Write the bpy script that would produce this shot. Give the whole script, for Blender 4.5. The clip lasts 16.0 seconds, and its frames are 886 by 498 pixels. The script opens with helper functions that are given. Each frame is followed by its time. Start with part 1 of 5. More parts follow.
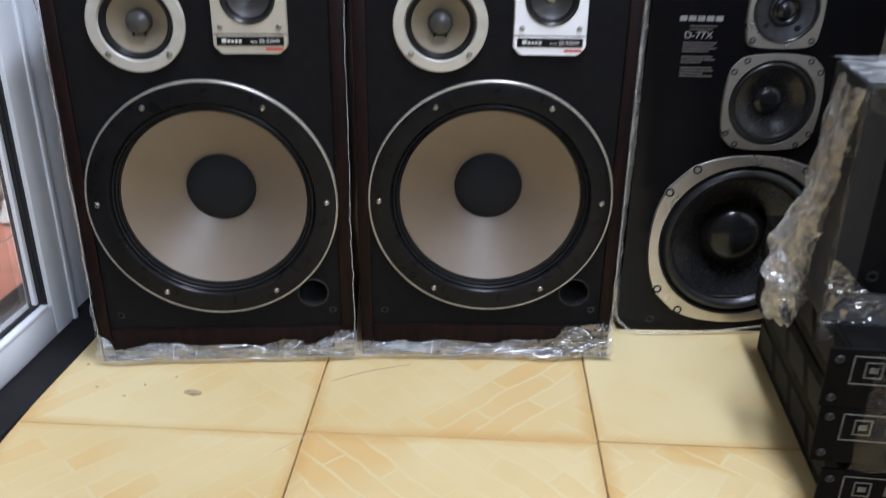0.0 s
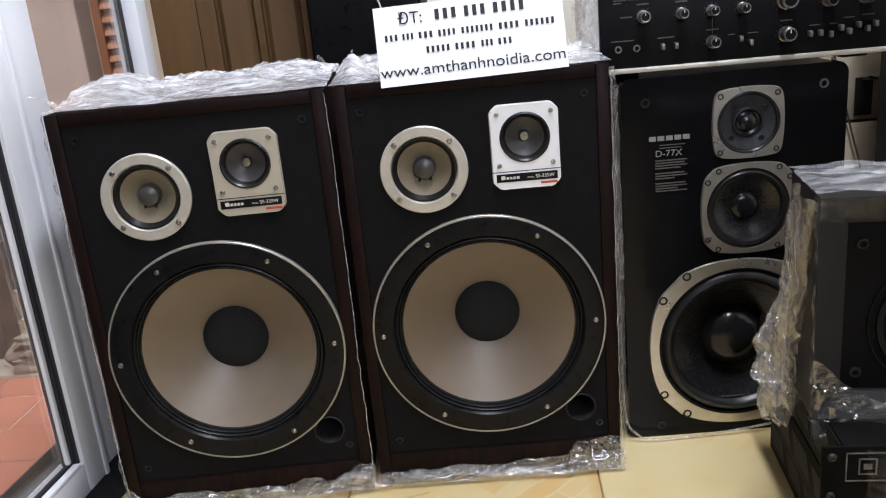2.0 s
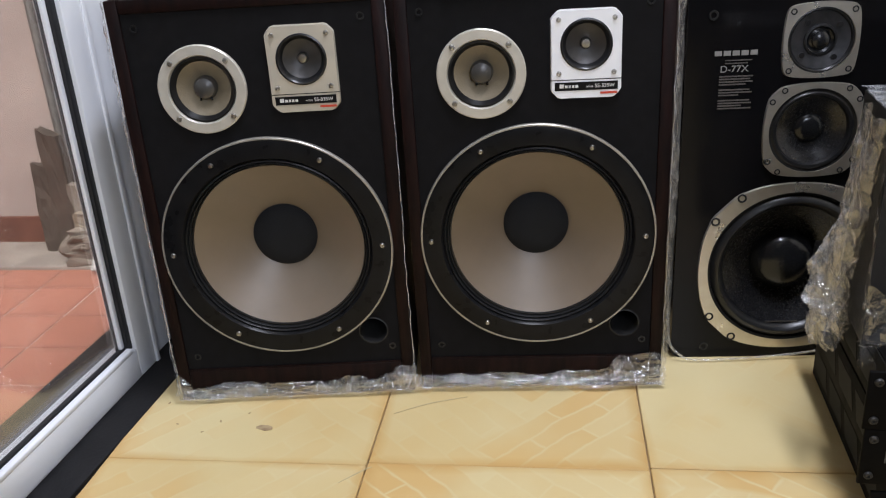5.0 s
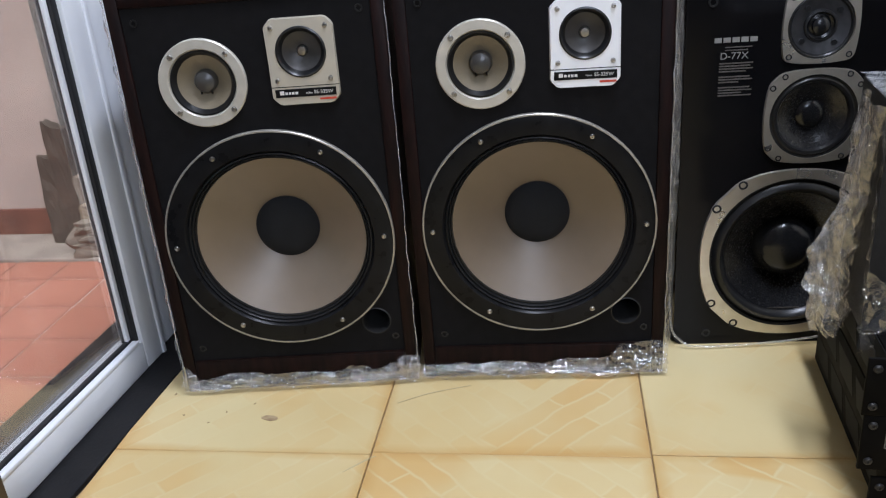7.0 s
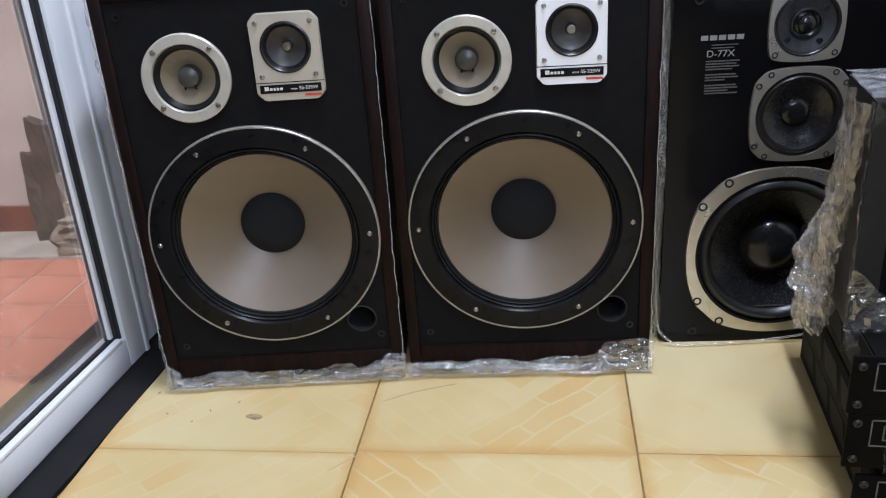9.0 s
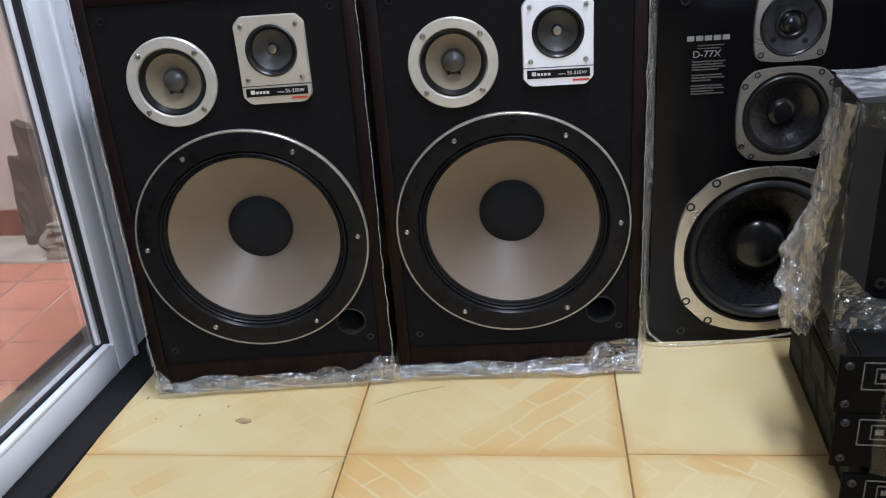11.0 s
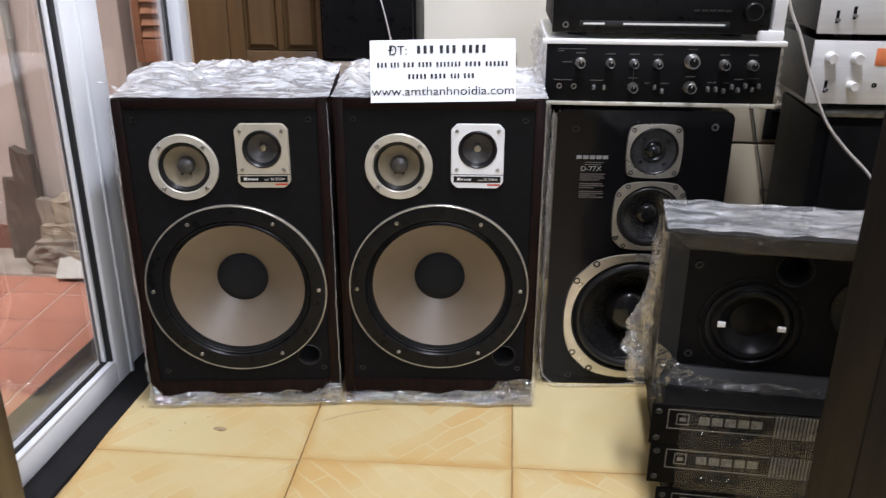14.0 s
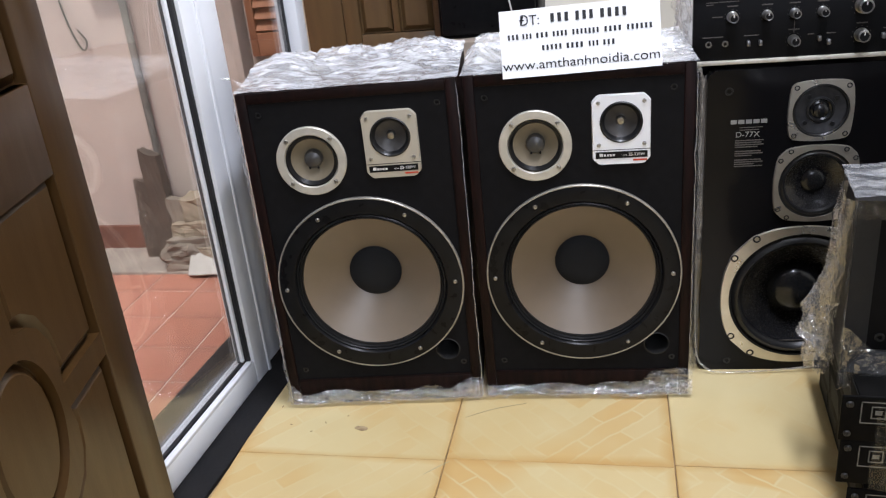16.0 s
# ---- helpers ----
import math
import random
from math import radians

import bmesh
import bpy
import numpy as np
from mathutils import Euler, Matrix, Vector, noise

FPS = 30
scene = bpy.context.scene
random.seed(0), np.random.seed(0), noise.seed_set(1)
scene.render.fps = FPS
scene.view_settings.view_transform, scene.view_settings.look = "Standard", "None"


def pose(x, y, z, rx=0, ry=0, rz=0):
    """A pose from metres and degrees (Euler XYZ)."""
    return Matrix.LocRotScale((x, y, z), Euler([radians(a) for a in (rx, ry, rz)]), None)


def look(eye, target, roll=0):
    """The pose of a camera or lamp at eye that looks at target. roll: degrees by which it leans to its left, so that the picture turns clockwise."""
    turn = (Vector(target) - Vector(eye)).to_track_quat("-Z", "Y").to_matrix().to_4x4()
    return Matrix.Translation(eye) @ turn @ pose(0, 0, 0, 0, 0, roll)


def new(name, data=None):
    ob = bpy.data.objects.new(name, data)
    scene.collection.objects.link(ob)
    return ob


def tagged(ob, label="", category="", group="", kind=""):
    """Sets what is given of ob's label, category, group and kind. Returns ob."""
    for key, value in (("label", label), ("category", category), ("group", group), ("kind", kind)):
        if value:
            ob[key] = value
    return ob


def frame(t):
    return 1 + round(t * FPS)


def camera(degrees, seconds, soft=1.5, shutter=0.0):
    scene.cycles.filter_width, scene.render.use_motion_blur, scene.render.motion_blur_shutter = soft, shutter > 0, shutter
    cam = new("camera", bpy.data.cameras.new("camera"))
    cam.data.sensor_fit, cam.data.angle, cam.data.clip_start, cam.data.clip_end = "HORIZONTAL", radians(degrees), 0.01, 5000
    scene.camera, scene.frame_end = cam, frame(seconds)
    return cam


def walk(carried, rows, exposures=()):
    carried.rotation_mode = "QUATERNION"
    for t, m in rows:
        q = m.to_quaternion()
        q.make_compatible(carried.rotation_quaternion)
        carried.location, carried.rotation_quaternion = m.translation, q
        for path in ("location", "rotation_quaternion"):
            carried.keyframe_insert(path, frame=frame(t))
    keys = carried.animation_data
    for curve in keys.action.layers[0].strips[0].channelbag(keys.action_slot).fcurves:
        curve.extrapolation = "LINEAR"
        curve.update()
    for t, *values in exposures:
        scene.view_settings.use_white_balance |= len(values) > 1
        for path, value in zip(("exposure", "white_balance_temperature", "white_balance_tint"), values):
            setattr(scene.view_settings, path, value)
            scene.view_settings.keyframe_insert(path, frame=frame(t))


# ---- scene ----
cam = camera(55.7, 16.0, soft=1.15, shutter=0.5)
PATH = [
    (0, (0.237, 0.155, 0.721), (0.153, 1.972, -0.11), 0.8),
    (0.5, (0.278, 0.078, 0.784), (0.18, 1.93, 0.034), -1.2),
    (1, (0.277, 0.055, 0.817), (0.172, 1.924, 0.113), -4.1),
    (1.5, (0.295, 0.098, 0.783), (0.075, 1.987, 0.165), -6.2),
    (2, (0.295, 0.111, 0.777), (0.133, 2.014, 0.185), -5.4),
    (2.5, (0.293, 0.11, 0.773), (0.114, 2.0, 0.143), -5.1),
    (3, (0.287, 0.109, 0.768), (0.081, 1.985, 0.105), -4.9),
    (3.5, (0.281, 0.105, 0.769), (0.044, 1.969, 0.083), -4.9),
    (4, (0.28, 0.106, 0.765), (0.038, 1.965, 0.068), -4.2),
    (4.5, (0.28, 0.106, 0.756), (0.015, 1.945, 0.017), -3.4),
    (7, (0.291, 0.104, 0.764), (0.006, 1.919, -0.027), -4.4),
    (7.5, (0.286, 0.108, 0.755), (0.021, 1.917, -0.055), -3.6),
    (8, (0.281, 0.106, 0.756), (0.021, 1.916, -0.053), -3.4),
    (8.5, (0.288, 0.108, 0.758), (0.026, 1.924, -0.038), -3.8),
    (11, (0.299, 0.113, 0.762), (0.061, 1.931, -0.035), -4.2),
    (11.5, (0.299, 0.123, 0.757), (0.116, 1.949, -0.039), -3.0),
    (12, (0.295, 0.121, 0.755), (0.142, 1.956, -0.026), -2.1),
    (12.5, (0.301, 0.096, 0.777), (0.158, 1.962, 0.073), -1.0),
    (13, (0.323, -0.042, 0.853), (0.189, 1.836, 0.178), 0.8),
    (13.5, (0.348, -0.182, 0.918), (0.224, 1.68, 0.2), 1.5),
    (14, (0.38, -0.213, 0.99), (0.237, 1.631, 0.229), 0.3),
    (14.5, (0.336, -0.173, 0.992), (-0.003, 1.63, 0.197), -2.6),
    (15, (0.301, -0.123, 0.973), (-0.155, 1.659, 0.188), -5.2),
    (15.5, (0.308, -0.127, 0.971), (-0.122, 1.66, 0.183), -5.4),
    (16, (0.315, -0.12, 0.969), (-0.09, 1.668, 0.17), -5.8),
]
EXPOSURE = [(0, 0.13, 6000, 10), (0.7, 0.06, 6150, 10), (2, -0.02, 6650, 11), (4, -0.05, 6650, 11), (7, -0.06, 6200, 10), (8.2, 0.02, 6050, 10), (11.6, 0.0, 6100, 10), (13.2, 0.01, 6650, 12), (16, 0.0, 6600, 11)]
walk(cam, [(t, look(eye, target, roll)) for t, eye, target, roll in PATH], EXPOSURE)

# ---- world, sun, large lights ----
world = bpy.data.worlds.new("world")
scene.world = world
world.use_nodes = True
_bg = world.node_tree.nodes["Background"]
_sky = world.node_tree.nodes.new("ShaderNodeTexSky")
_sky.sky_type, _sky.sun_disc = "NISHITA", False
_sky.sun_elevation, _sky.sun_rotation = radians(60), radians(192)
_sky.air_density, _sky.dust_density = 1.5, 3.0
world.node_tree.links.new(_sky.outputs[0], _bg.inputs[0])
_bg.inputs[1].default_value = 0.15
sun = new("sun", bpy.data.lights.new("sun", "SUN"))
sun.data.energy, sun.data.angle, sun.data.color = 4.6, radians(12), (1, 0.97, 0.93)
sun.matrix_world = look((-0.9, 0.6, 4), (-1.4, 2.6, 0))


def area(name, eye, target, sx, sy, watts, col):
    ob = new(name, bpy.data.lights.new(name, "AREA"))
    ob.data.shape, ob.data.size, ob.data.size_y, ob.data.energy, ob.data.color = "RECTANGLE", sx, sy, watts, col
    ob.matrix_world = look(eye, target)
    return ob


# ceiling tube of the shop, unseen and assumed from the overhead highlights
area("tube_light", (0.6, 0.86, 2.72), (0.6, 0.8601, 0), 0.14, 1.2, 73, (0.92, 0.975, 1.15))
# unseen lamp added in the closed hall, a stand-in for daylight on the partition
area("hall_fill_lamp", (0.95, -1.5, 1.75), (-0.35, 1.4, 0.5), 0.7, 0.9, 35, (0.88, 0.96, 1.14))

# ---- materials ----


def mat(name, c1, c2=None, rough=0.5, metal=0.0, scale=25.0, bump=0.0, bscale=250.0, stretch=(1, 1, 1), rvar=0.1, coat=0.0, spec=0.5, edge=(0.35, 0.65)):
    """A surface with two scales of variation: broad mottling between c1 and c2, and fine relief."""
    m = bpy.data.materials.new(name)
    m.use_nodes = True
    nt = m.node_tree
    bs = nt.nodes["Principled BSDF"]
    tc = nt.nodes.new("ShaderNodeTexCoord")
    mp = nt.nodes.new("ShaderNodeMapping")
    mp.inputs["Scale"].default_value = stretch
    nt.links.new(tc.outputs["Object"], mp.inputs[0])
    n1 = nt.nodes.new("ShaderNodeTexNoise")
    n1.inputs["Scale"].default_value, n1.inputs["Detail"].default_value = scale, 8
    nt.links.new(mp.outputs[0], n1.inputs["Vector"])
    rp = nt.nodes.new("ShaderNodeValToRGB")
    c2 = c2 or [v * 0.8 for v in c1]
    rp.color_ramp.elements[0].position, rp.color_ramp.elements[1].position = edge
    rp.color_ramp.elements[0].color, rp.color_ramp.elements[1].color = (*c1, 1), (*c2, 1)
    nt.links.new(n1.outputs["Fac"], rp.inputs[0])
    nt.links.new(rp.outputs[0], bs.inputs["Base Color"])
    n2 = nt.nodes.new("ShaderNodeTexNoise")
    n2.inputs["Scale"].default_value, n2.inputs["Detail"].default_value = bscale, 4
    nt.links.new(mp.outputs[0], n2.inputs["Vector"])
    mr = nt.nodes.new("ShaderNodeMapRange")
    mr.inputs["To Min"].default_value, mr.inputs["To Max"].default_value = max(0.02, rough - rvar), min(1, rough + rvar)
    nt.links.new(n1.outputs["Fac"], mr.inputs["Value"])
    nt.links.new(mr.outputs[0], bs.inputs["Roughness"])
    if bump:
        bp = nt.nodes.new("ShaderNodeBump")
        bp.inputs["Strength"].default_value, bp.inputs["Distance"].default_value = bump, 0.002
        nt.links.new(n2.outputs["Fac"], bp.inputs["Height"])
        nt.links.new(bp.outputs[0], bs.inputs["Normal"])
    bs.inputs["Metallic"].default_value, bs.inputs["Coat Weight"].default_value = metal, coat
    bs.inputs["Specular IOR Level"].default_value = spec
    return m


def schlick(nt, normal=None, floor_=0.04):
    """Gloss that grows towards grazing view, the same from both sides of a thin sheet."""
    lw = nt.nodes.new("ShaderNodeLayerWeight")
    lw.inputs["Blend"].default_value = 0.5
    if normal is not None:
        nt.links.new(normal, lw.inputs["Normal"])
    pw, ad = nt.nodes.new("ShaderNodeMath"), nt.nodes.new("ShaderNodeMath")
    pw.operation, pw.inputs[1].default_value = "POWER", 5.0
    ad.operation, ad.inputs[1].default_value, ad.inputs[2].default_value, ad.use_clamp = "MULTIPLY_ADD", 0.9, floor_, True
    nt.links.new(lw.outputs["Facing"], pw.inputs[0])
    nt.links.new(pw.outputs[0], ad.inputs[0])
    return ad.outputs[0]


def film_mat(name, haze, gloss, tint=(0.93, 0.93, 0.92), rough=0.08, scale=40.0, low=0.25, relief=0.7, stretch=(1, 1, 1)):
    """Clear stretch film: mostly see-through, milky where it bunches, with sharp glints."""
    m = bpy.data.materials.new(name)
    m.use_nodes = True
    nt = m.node_tree
    nt.nodes.clear()
    out = nt.nodes.new("ShaderNodeOutputMaterial")
    tr, gl, di = (nt.nodes.new("ShaderNodeBsdf" + k) for k in ("Transparent", "Glossy", "Diffuse"))
    tr.inputs[0].default_value = (0.97, 0.97, 0.97, 1)
    gl.inputs["Color"].default_value, gl.inputs["Roughness"].default_value = (1, 1, 1, 1), rough
    di.inputs[0].default_value = (*tint, 1)
    tc = nt.nodes.new("ShaderNodeTexCoord")
    nz = nt.nodes.new("ShaderNodeTexNoise")
    nz.inputs["Scale"].default_value, nz.inputs["Detail"].default_value, nz.inputs["Distortion"].default_value = scale, 6, 1.2
    mp = nt.nodes.new("ShaderNodeMapping")
    mp.inputs["Scale"].default_value, mp.inputs["Rotation"].default_value = stretch, (0.05, 0.08, 0.12)
    nt.links.new(tc.outputs["Object"], mp.inputs[0])
    nt.links.new(mp.outputs[0], nz.inputs["Vector"])
    mr = nt.nodes.new("ShaderNodeMapRange")
    mr.inputs["From Min"].default_value, mr.inputs["From Max"].default_value = 0.42, 0.68
    mr.inputs["To Min"].default_value, mr.inputs["To Max"].default_value = haze * low, haze
    nt.links.new(nz.outputs["Fac"], mr.inputs["Value"])
    bp = nt.nodes.new("ShaderNodeBump")
    bp.inputs["Strength"].default_value, bp.inputs["Distance"].default_value = relief, 0.004
    nt.links.new(nz.outputs["Fac"], bp.inputs["Height"])
    nt.links.new(bp.outputs[0], gl.inputs["Normal"])
    gl_fac = schlick(nt, bp.outputs[0], gloss)
    a, b = nt.nodes.new("ShaderNodeMixShader"), nt.nodes.new("ShaderNodeMixShader")
    nt.links.new(mr.outputs[0], a.inputs[0])
    nt.links.new(tr.outputs[0], a.inputs[1])
    nt.links.new(di.outputs[0], a.inputs[2])
    nt.links.new(gl_fac, b.inputs[0])
    nt.links.new(a.outputs[0], b.inputs[1])
    nt.links.new(gl.outputs[0], b.inputs[2])
    nt.links.new(b.outputs[0], out.inputs[0])
    return m


def glass_mat():
    m = bpy.data.materials.new("window_glass")
    m.use_nodes = True
    nt = m.node_tree
    nt.nodes.clear()
    out, mx = nt.nodes.new("ShaderNodeOutputMaterial"), nt.nodes.new("ShaderNodeMixShader")
    tr, gl = nt.nodes.new("ShaderNodeBsdfTransparent"), nt.nodes.new("ShaderNodeBsdfGlossy")
    tr.inputs[0].default_value = (0.9, 0.91, 0.9, 1)
    gl.inputs["Roughness"].default_value = 0.02
    nt.links.new(schlick(nt, None, 0.15), mx.inputs[0])
    nt.links.new(tr.outputs[0], mx.inputs[1])
    nt.links.new(gl.outputs[0], mx.inputs[2])
    nt.links.new(mx.outputs[0], out.inputs[0])
    return m


def tile_mat(name, base, blotch, vein, rough, half):
    """Glazed floor tile, printed with cloudy cream and orange strokes; each tile differs."""
    m = mat(name, base, blotch, rough=rough, scale=3.2, bump=0.05, bscale=60, rvar=0.05, spec=0.45)
    nt = m.node_tree
    bs = nt.nodes["Principled BSDF"]
    inf, tc = nt.nodes.new("ShaderNodeObjectInfo"), nt.nodes.new("ShaderNodeTexCoord")
    ofs = nt.nodes.new("ShaderNodeVectorMath")
    ofs.operation = "ADD"
    sc = nt.nodes.new("ShaderNodeMath")
    sc.operation = "MULTIPLY"
    sc.inputs[1].default_value = 37.0
    nt.links.new(inf.outputs["Random"], sc.inputs[0])
    nt.links.new(tc.outputs["Object"], ofs.inputs[0])
    nt.links.new(sc.outputs[0], ofs.inputs[1])
    mp = [n for n in nt.nodes if n.type == "MAPPING"][0]
    nt.links.new(ofs.outputs[0], mp.inputs[0])
    # slanting strokes in two directions, printed like worn parquet strips with pale gaps
    strokes = []
    for turn, shift in ((42, 0.0), (-47, 0.31)):
        rot, wrp, ad, br = (nt.nodes.new("ShaderNode" + k) for k in ("Mapping", "TexNoise", "VectorMath", "TexBrick"))
        rot.inputs["Rotation"].default_value, rot.inputs["Location"].default_value = (0, 0, radians(turn)), (shift, shift, 0)
        wrp.inputs["Scale"].default_value, wrp.inputs["Detail"].default_value = 9.0, 3
        ad.operation = "MULTIPLY_ADD"
        ad.inputs[1].default_value = (0.034, 0.034, 0)
        nt.links.new(ofs.outputs[0], wrp.inputs["Vector"])
        nt.links.new(ofs.outputs[0], rot.inputs[0])
        nt.links.new(wrp.outputs["Color"], ad.inputs[0])
        nt.links.new(rot.outputs[0], ad.inputs[2])
        nt.links.new(ad.outputs[0], br.inputs["Vector"])
        for key, val in (("Color1", 0.1), ("Color2", 1.0), ("Mortar", 0.0)):
            br.inputs[key].default_value = (val, val, val, 1)
        for key, val in (("Scale", 1.0), ("Mortar Size", 0.004), ("Mortar Smooth", 1.0), ("Brick Width", 0.15), ("Row Height", 0.036)):
            br.inputs[key].default_value = val
        strokes.append(br)
    side, edge_, rp = nt.nodes.new("ShaderNodeTexNoise"), nt.nodes.new("ShaderNodeMapRange"), nt.nodes.new("ShaderNodeMixRGB")
    side.inputs["Scale"].default_value, side.inputs["Detail"].default_value = 3.1, 1
    edge_.inputs["From Min"].default_value, edge_.inputs["From Max"].default_value = 0.49, 0.51
    nt.links.new(ofs.outputs[0], side.inputs["Vector"])
    nt.links.new(side.outputs["Fac"], edge_.inputs["Value"])
    nt.links.new(edge_.outputs[0], rp.inputs[0])
    nt.links.new(strokes[0].outputs["Color"], rp.inputs[1])
    nt.links.new(strokes[1].outputs["Color"], rp.inputs[2])
    big = nt.nodes.new("ShaderNodeTexNoise")
    big.inputs["Scale"].default_value, big.inputs["Detail"].default_value = 4.0, 3
    nt.links.new(ofs.outputs[0], big.inputs["Vector"])
    bm_ = nt.nodes.new("ShaderNodeMapRange")
    bm_.inputs["From Min"].default_value, bm_.inputs["From Max"].default_value, bm_.inputs["To Max"].default_value = 0.35, 0.62, 0.75
    nt.links.new(big.outputs["Fac"], bm_.inputs["Value"])
    mu = nt.nodes.new("ShaderNodeMath")
    mu.operation = "MULTIPLY"
    nt.links.new(rp.outputs[0], mu.inputs[0])
    nt.links.new(bm_.outputs[0], mu.inputs[1])
    mix = nt.nodes.new("ShaderNodeMixRGB")
    old = bs.inputs["Base Color"].links[0].from_socket
    nt.links.new(mu.outputs[0], mix.inputs[0])
    nt.links.new(old, mix.inputs[1])
    mix.inputs[2].default_value = (*vein, 1)
    # the print turns ochre towards the rim of each tile, unevenly
    ab = nt.nodes.new("ShaderNodeVectorMath")
    ab.operation = "ABSOLUTE"
    sp = nt.nodes.new("ShaderNodeSeparateXYZ")
    mxx, wob, rim = nt.nodes.new("ShaderNodeMath"), nt.nodes.new("ShaderNodeMath"), nt.nodes.new("ShaderNodeMapRange")
    mxx.operation, wob.operation = "MAXIMUM", "MULTIPLY_ADD"
    nt.links.new(tc.outputs["Object"], ab.inputs[0])
    nt.links.new(ab.outputs[0], sp.inputs[0])
    nt.links.new(sp.outputs[0], mxx.inputs[0])
    nt.links.new(sp.outputs[1], mxx.inputs[1])
    wob.inputs[1].default_value = 0.05
    nt.links.new(big.outputs["Fac"], wob.inputs[0])
    nt.links.new(mxx.outputs[0], wob.inputs[2])
    rim.inputs["From Min"].default_value, rim.inputs["From Max"].default_value, rim.inputs["To Max"].default_value = half * 1.04, half * 1.15, 0.8
    nt.links.new(wob.outputs[0], rim.inputs["Value"])
    mix2 = nt.nodes.new("ShaderNodeMixRGB")
    nt.links.new(rim.outputs[0], mix2.inputs[0])
    nt.links.new(mix.outputs[0], mix2.inputs[1])
    mix2.inputs[2].default_value = (*[v * 0.9 for v in vein], 1)
    nt.links.new(mix2.outputs[0], bs.inputs["Base Color"])
    return m


M_WOOD = mat("rosewood_veneer", (0.0125, 0.0044, 0.0036), (0.0048, 0.0023, 0.0021), spec=0.12, rough=0.5, scale=14, stretch=(6, 6, 1), bump=0.15, bscale=120)
M_BAFFLE = mat("black_baffle", (0.0065, 0.0062, 0.0066), (0.009, 0.0086, 0.0092), rough=0.7, scale=60, bump=0.15, bscale=900, spec=0.08)
M_BLACK = mat("black_enamel", (0.006, 0.006, 0.0065), (0.009, 0.009, 0.0095), rough=0.3, scale=40, spec=0.14)
M_RUBBER = mat("rubber_surround", (0.009, 0.009, 0.0095), (0.014, 0.014, 0.014), rough=0.32, scale=50, spec=0.4)
M_TRIM = mat("trim_ring_aluminium", (0.64, 0.61, 0.53), (0.54, 0.51, 0.44), rough=0.4, metal=0.4, scale=30)
M_RING = mat("dulled_trim_ring", (0.42, 0.4, 0.35), (0.32, 0.3, 0.26), rough=0.38, metal=0.6, scale=30)
M_CONE = mat("paper_cone", (0.188, 0.142, 0.096), (0.132, 0.093, 0.056), rough=0.44, scale=7, bump=0.05, bscale=420, edge=(0.4, 0.8), rvar=0.05, spec=0.8)
M_MIDCONE = mat("mid_paper_cone", (0.22, 0.18, 0.118), (0.175, 0.142, 0.09), rough=0.7, scale=12, bump=0.3, bscale=400)
M_CAP = mat("felt_dust_cap", (0.0085, 0.0092, 0.0105), (0.012, 0.013, 0.015), rough=0.85, spec=0.3, scale=40, bump=0.4, bscale=700)
M_CAPGREY = mat("grey_dust_cap", (0.06, 0.057, 0.052), (0.045, 0.043, 0.04), rough=0.35, scale=40)
M_SCREW = mat("nickel_screw", (0.55, 0.53, 0.5), (0.35, 0.34, 0.32), rough=0.3, metal=1.0, scale=200)
M_DARKSCREW = mat("blackened_screw", (0.014, 0.013, 0.012), (0.008, 0.008, 0.008), rough=0.5, metal=0.0, scale=200)
M_PLATE_CREAM = mat("cream_faceplate", (0.55, 0.5, 0.4), (0.48, 0.44, 0.36), rough=0.42, metal=0.25, scale=20)
M_PLATE_WHITE = mat("white_faceplate", (0.88, 0.88, 0.88), (0.82, 0.82, 0.82), rough=0.45, scale=20)
M_MARK = mat("silver_mark", (0.27, 0.265, 0.25), (0.2, 0.195, 0.185), rough=0.4)
M_RACKMARK = mat("worn_rack_print", (0.15, 0.145, 0.135), (0.07, 0.068, 0.06), rough=0.5, scale=120)
M_PIPE = mat("grey_pipe", (0.2, 0.19, 0.18), (0.13, 0.12, 0.115), rough=0.6, scale=12)
M_PRINT = mat("white_print", (0.75, 0.73, 0.68), (0.65, 0.63, 0.6), rough=0.5)
M_GREYPRINT = mat("grey_print", (0.095, 0.083, 0.074), (0.055, 0.048, 0.043), rough=0.6, scale=300)
M_RED = mat("red_print", (0.55, 0.06, 0.03), (0.5, 0.08, 0.04), rough=0.5)
M_HOLE = mat("dark_socket", (0.004, 0.004, 0.004), (0.006, 0.006, 0.006), rough=0.8)
M_PIANO = mat("black_gloss_lacquer", (0.0045, 0.0045, 0.0052), (0.006, 0.0055, 0.0058), rough=0.12, scale=6, rvar=0.04, spec=0.16)
M_FRAME_O = mat("champagne_frame", (0.72, 0.68, 0.6), (0.6, 0.55, 0.46), rough=0.3, metal=0.85, scale=24, bump=0.05, bscale=300)
M_CARBON = mat("carbon_cone", (0.009, 0.009, 0.01), (0.014, 0.014, 0.015), rough=0.27, rvar=0.02, scale=300, spec=0.5)
M_DOME = mat("glossy_dust_cap", (0.009, 0.0095, 0.0105), (0.012, 0.0125, 0.0135), rough=0.22, scale=20, spec=0.45)
M_STEEL = mat("brushed_dark_steel", (0.28, 0.28, 0.28), (0.18, 0.18, 0.18), rough=0.35, metal=0.8, scale=60)
M_TWDISC = mat("turned_dark_disc", (0.11, 0.11, 0.115), (0.07, 0.07, 0.075), rough=0.34, metal=0.8, scale=60)
M_AMP = mat("black_amp_panel", (0.0035, 0.0035, 0.004), (0.0055, 0.0055, 0.006), spec=0.1, rough=0.5, scale=20, bump=0.1)
M_SILVER = mat("satin_silver", (0.82, 0.81, 0.79), (0.74, 0.73, 0.71), rough=0.4, metal=0.3, scale=8, stretch=(1, 1, 12))
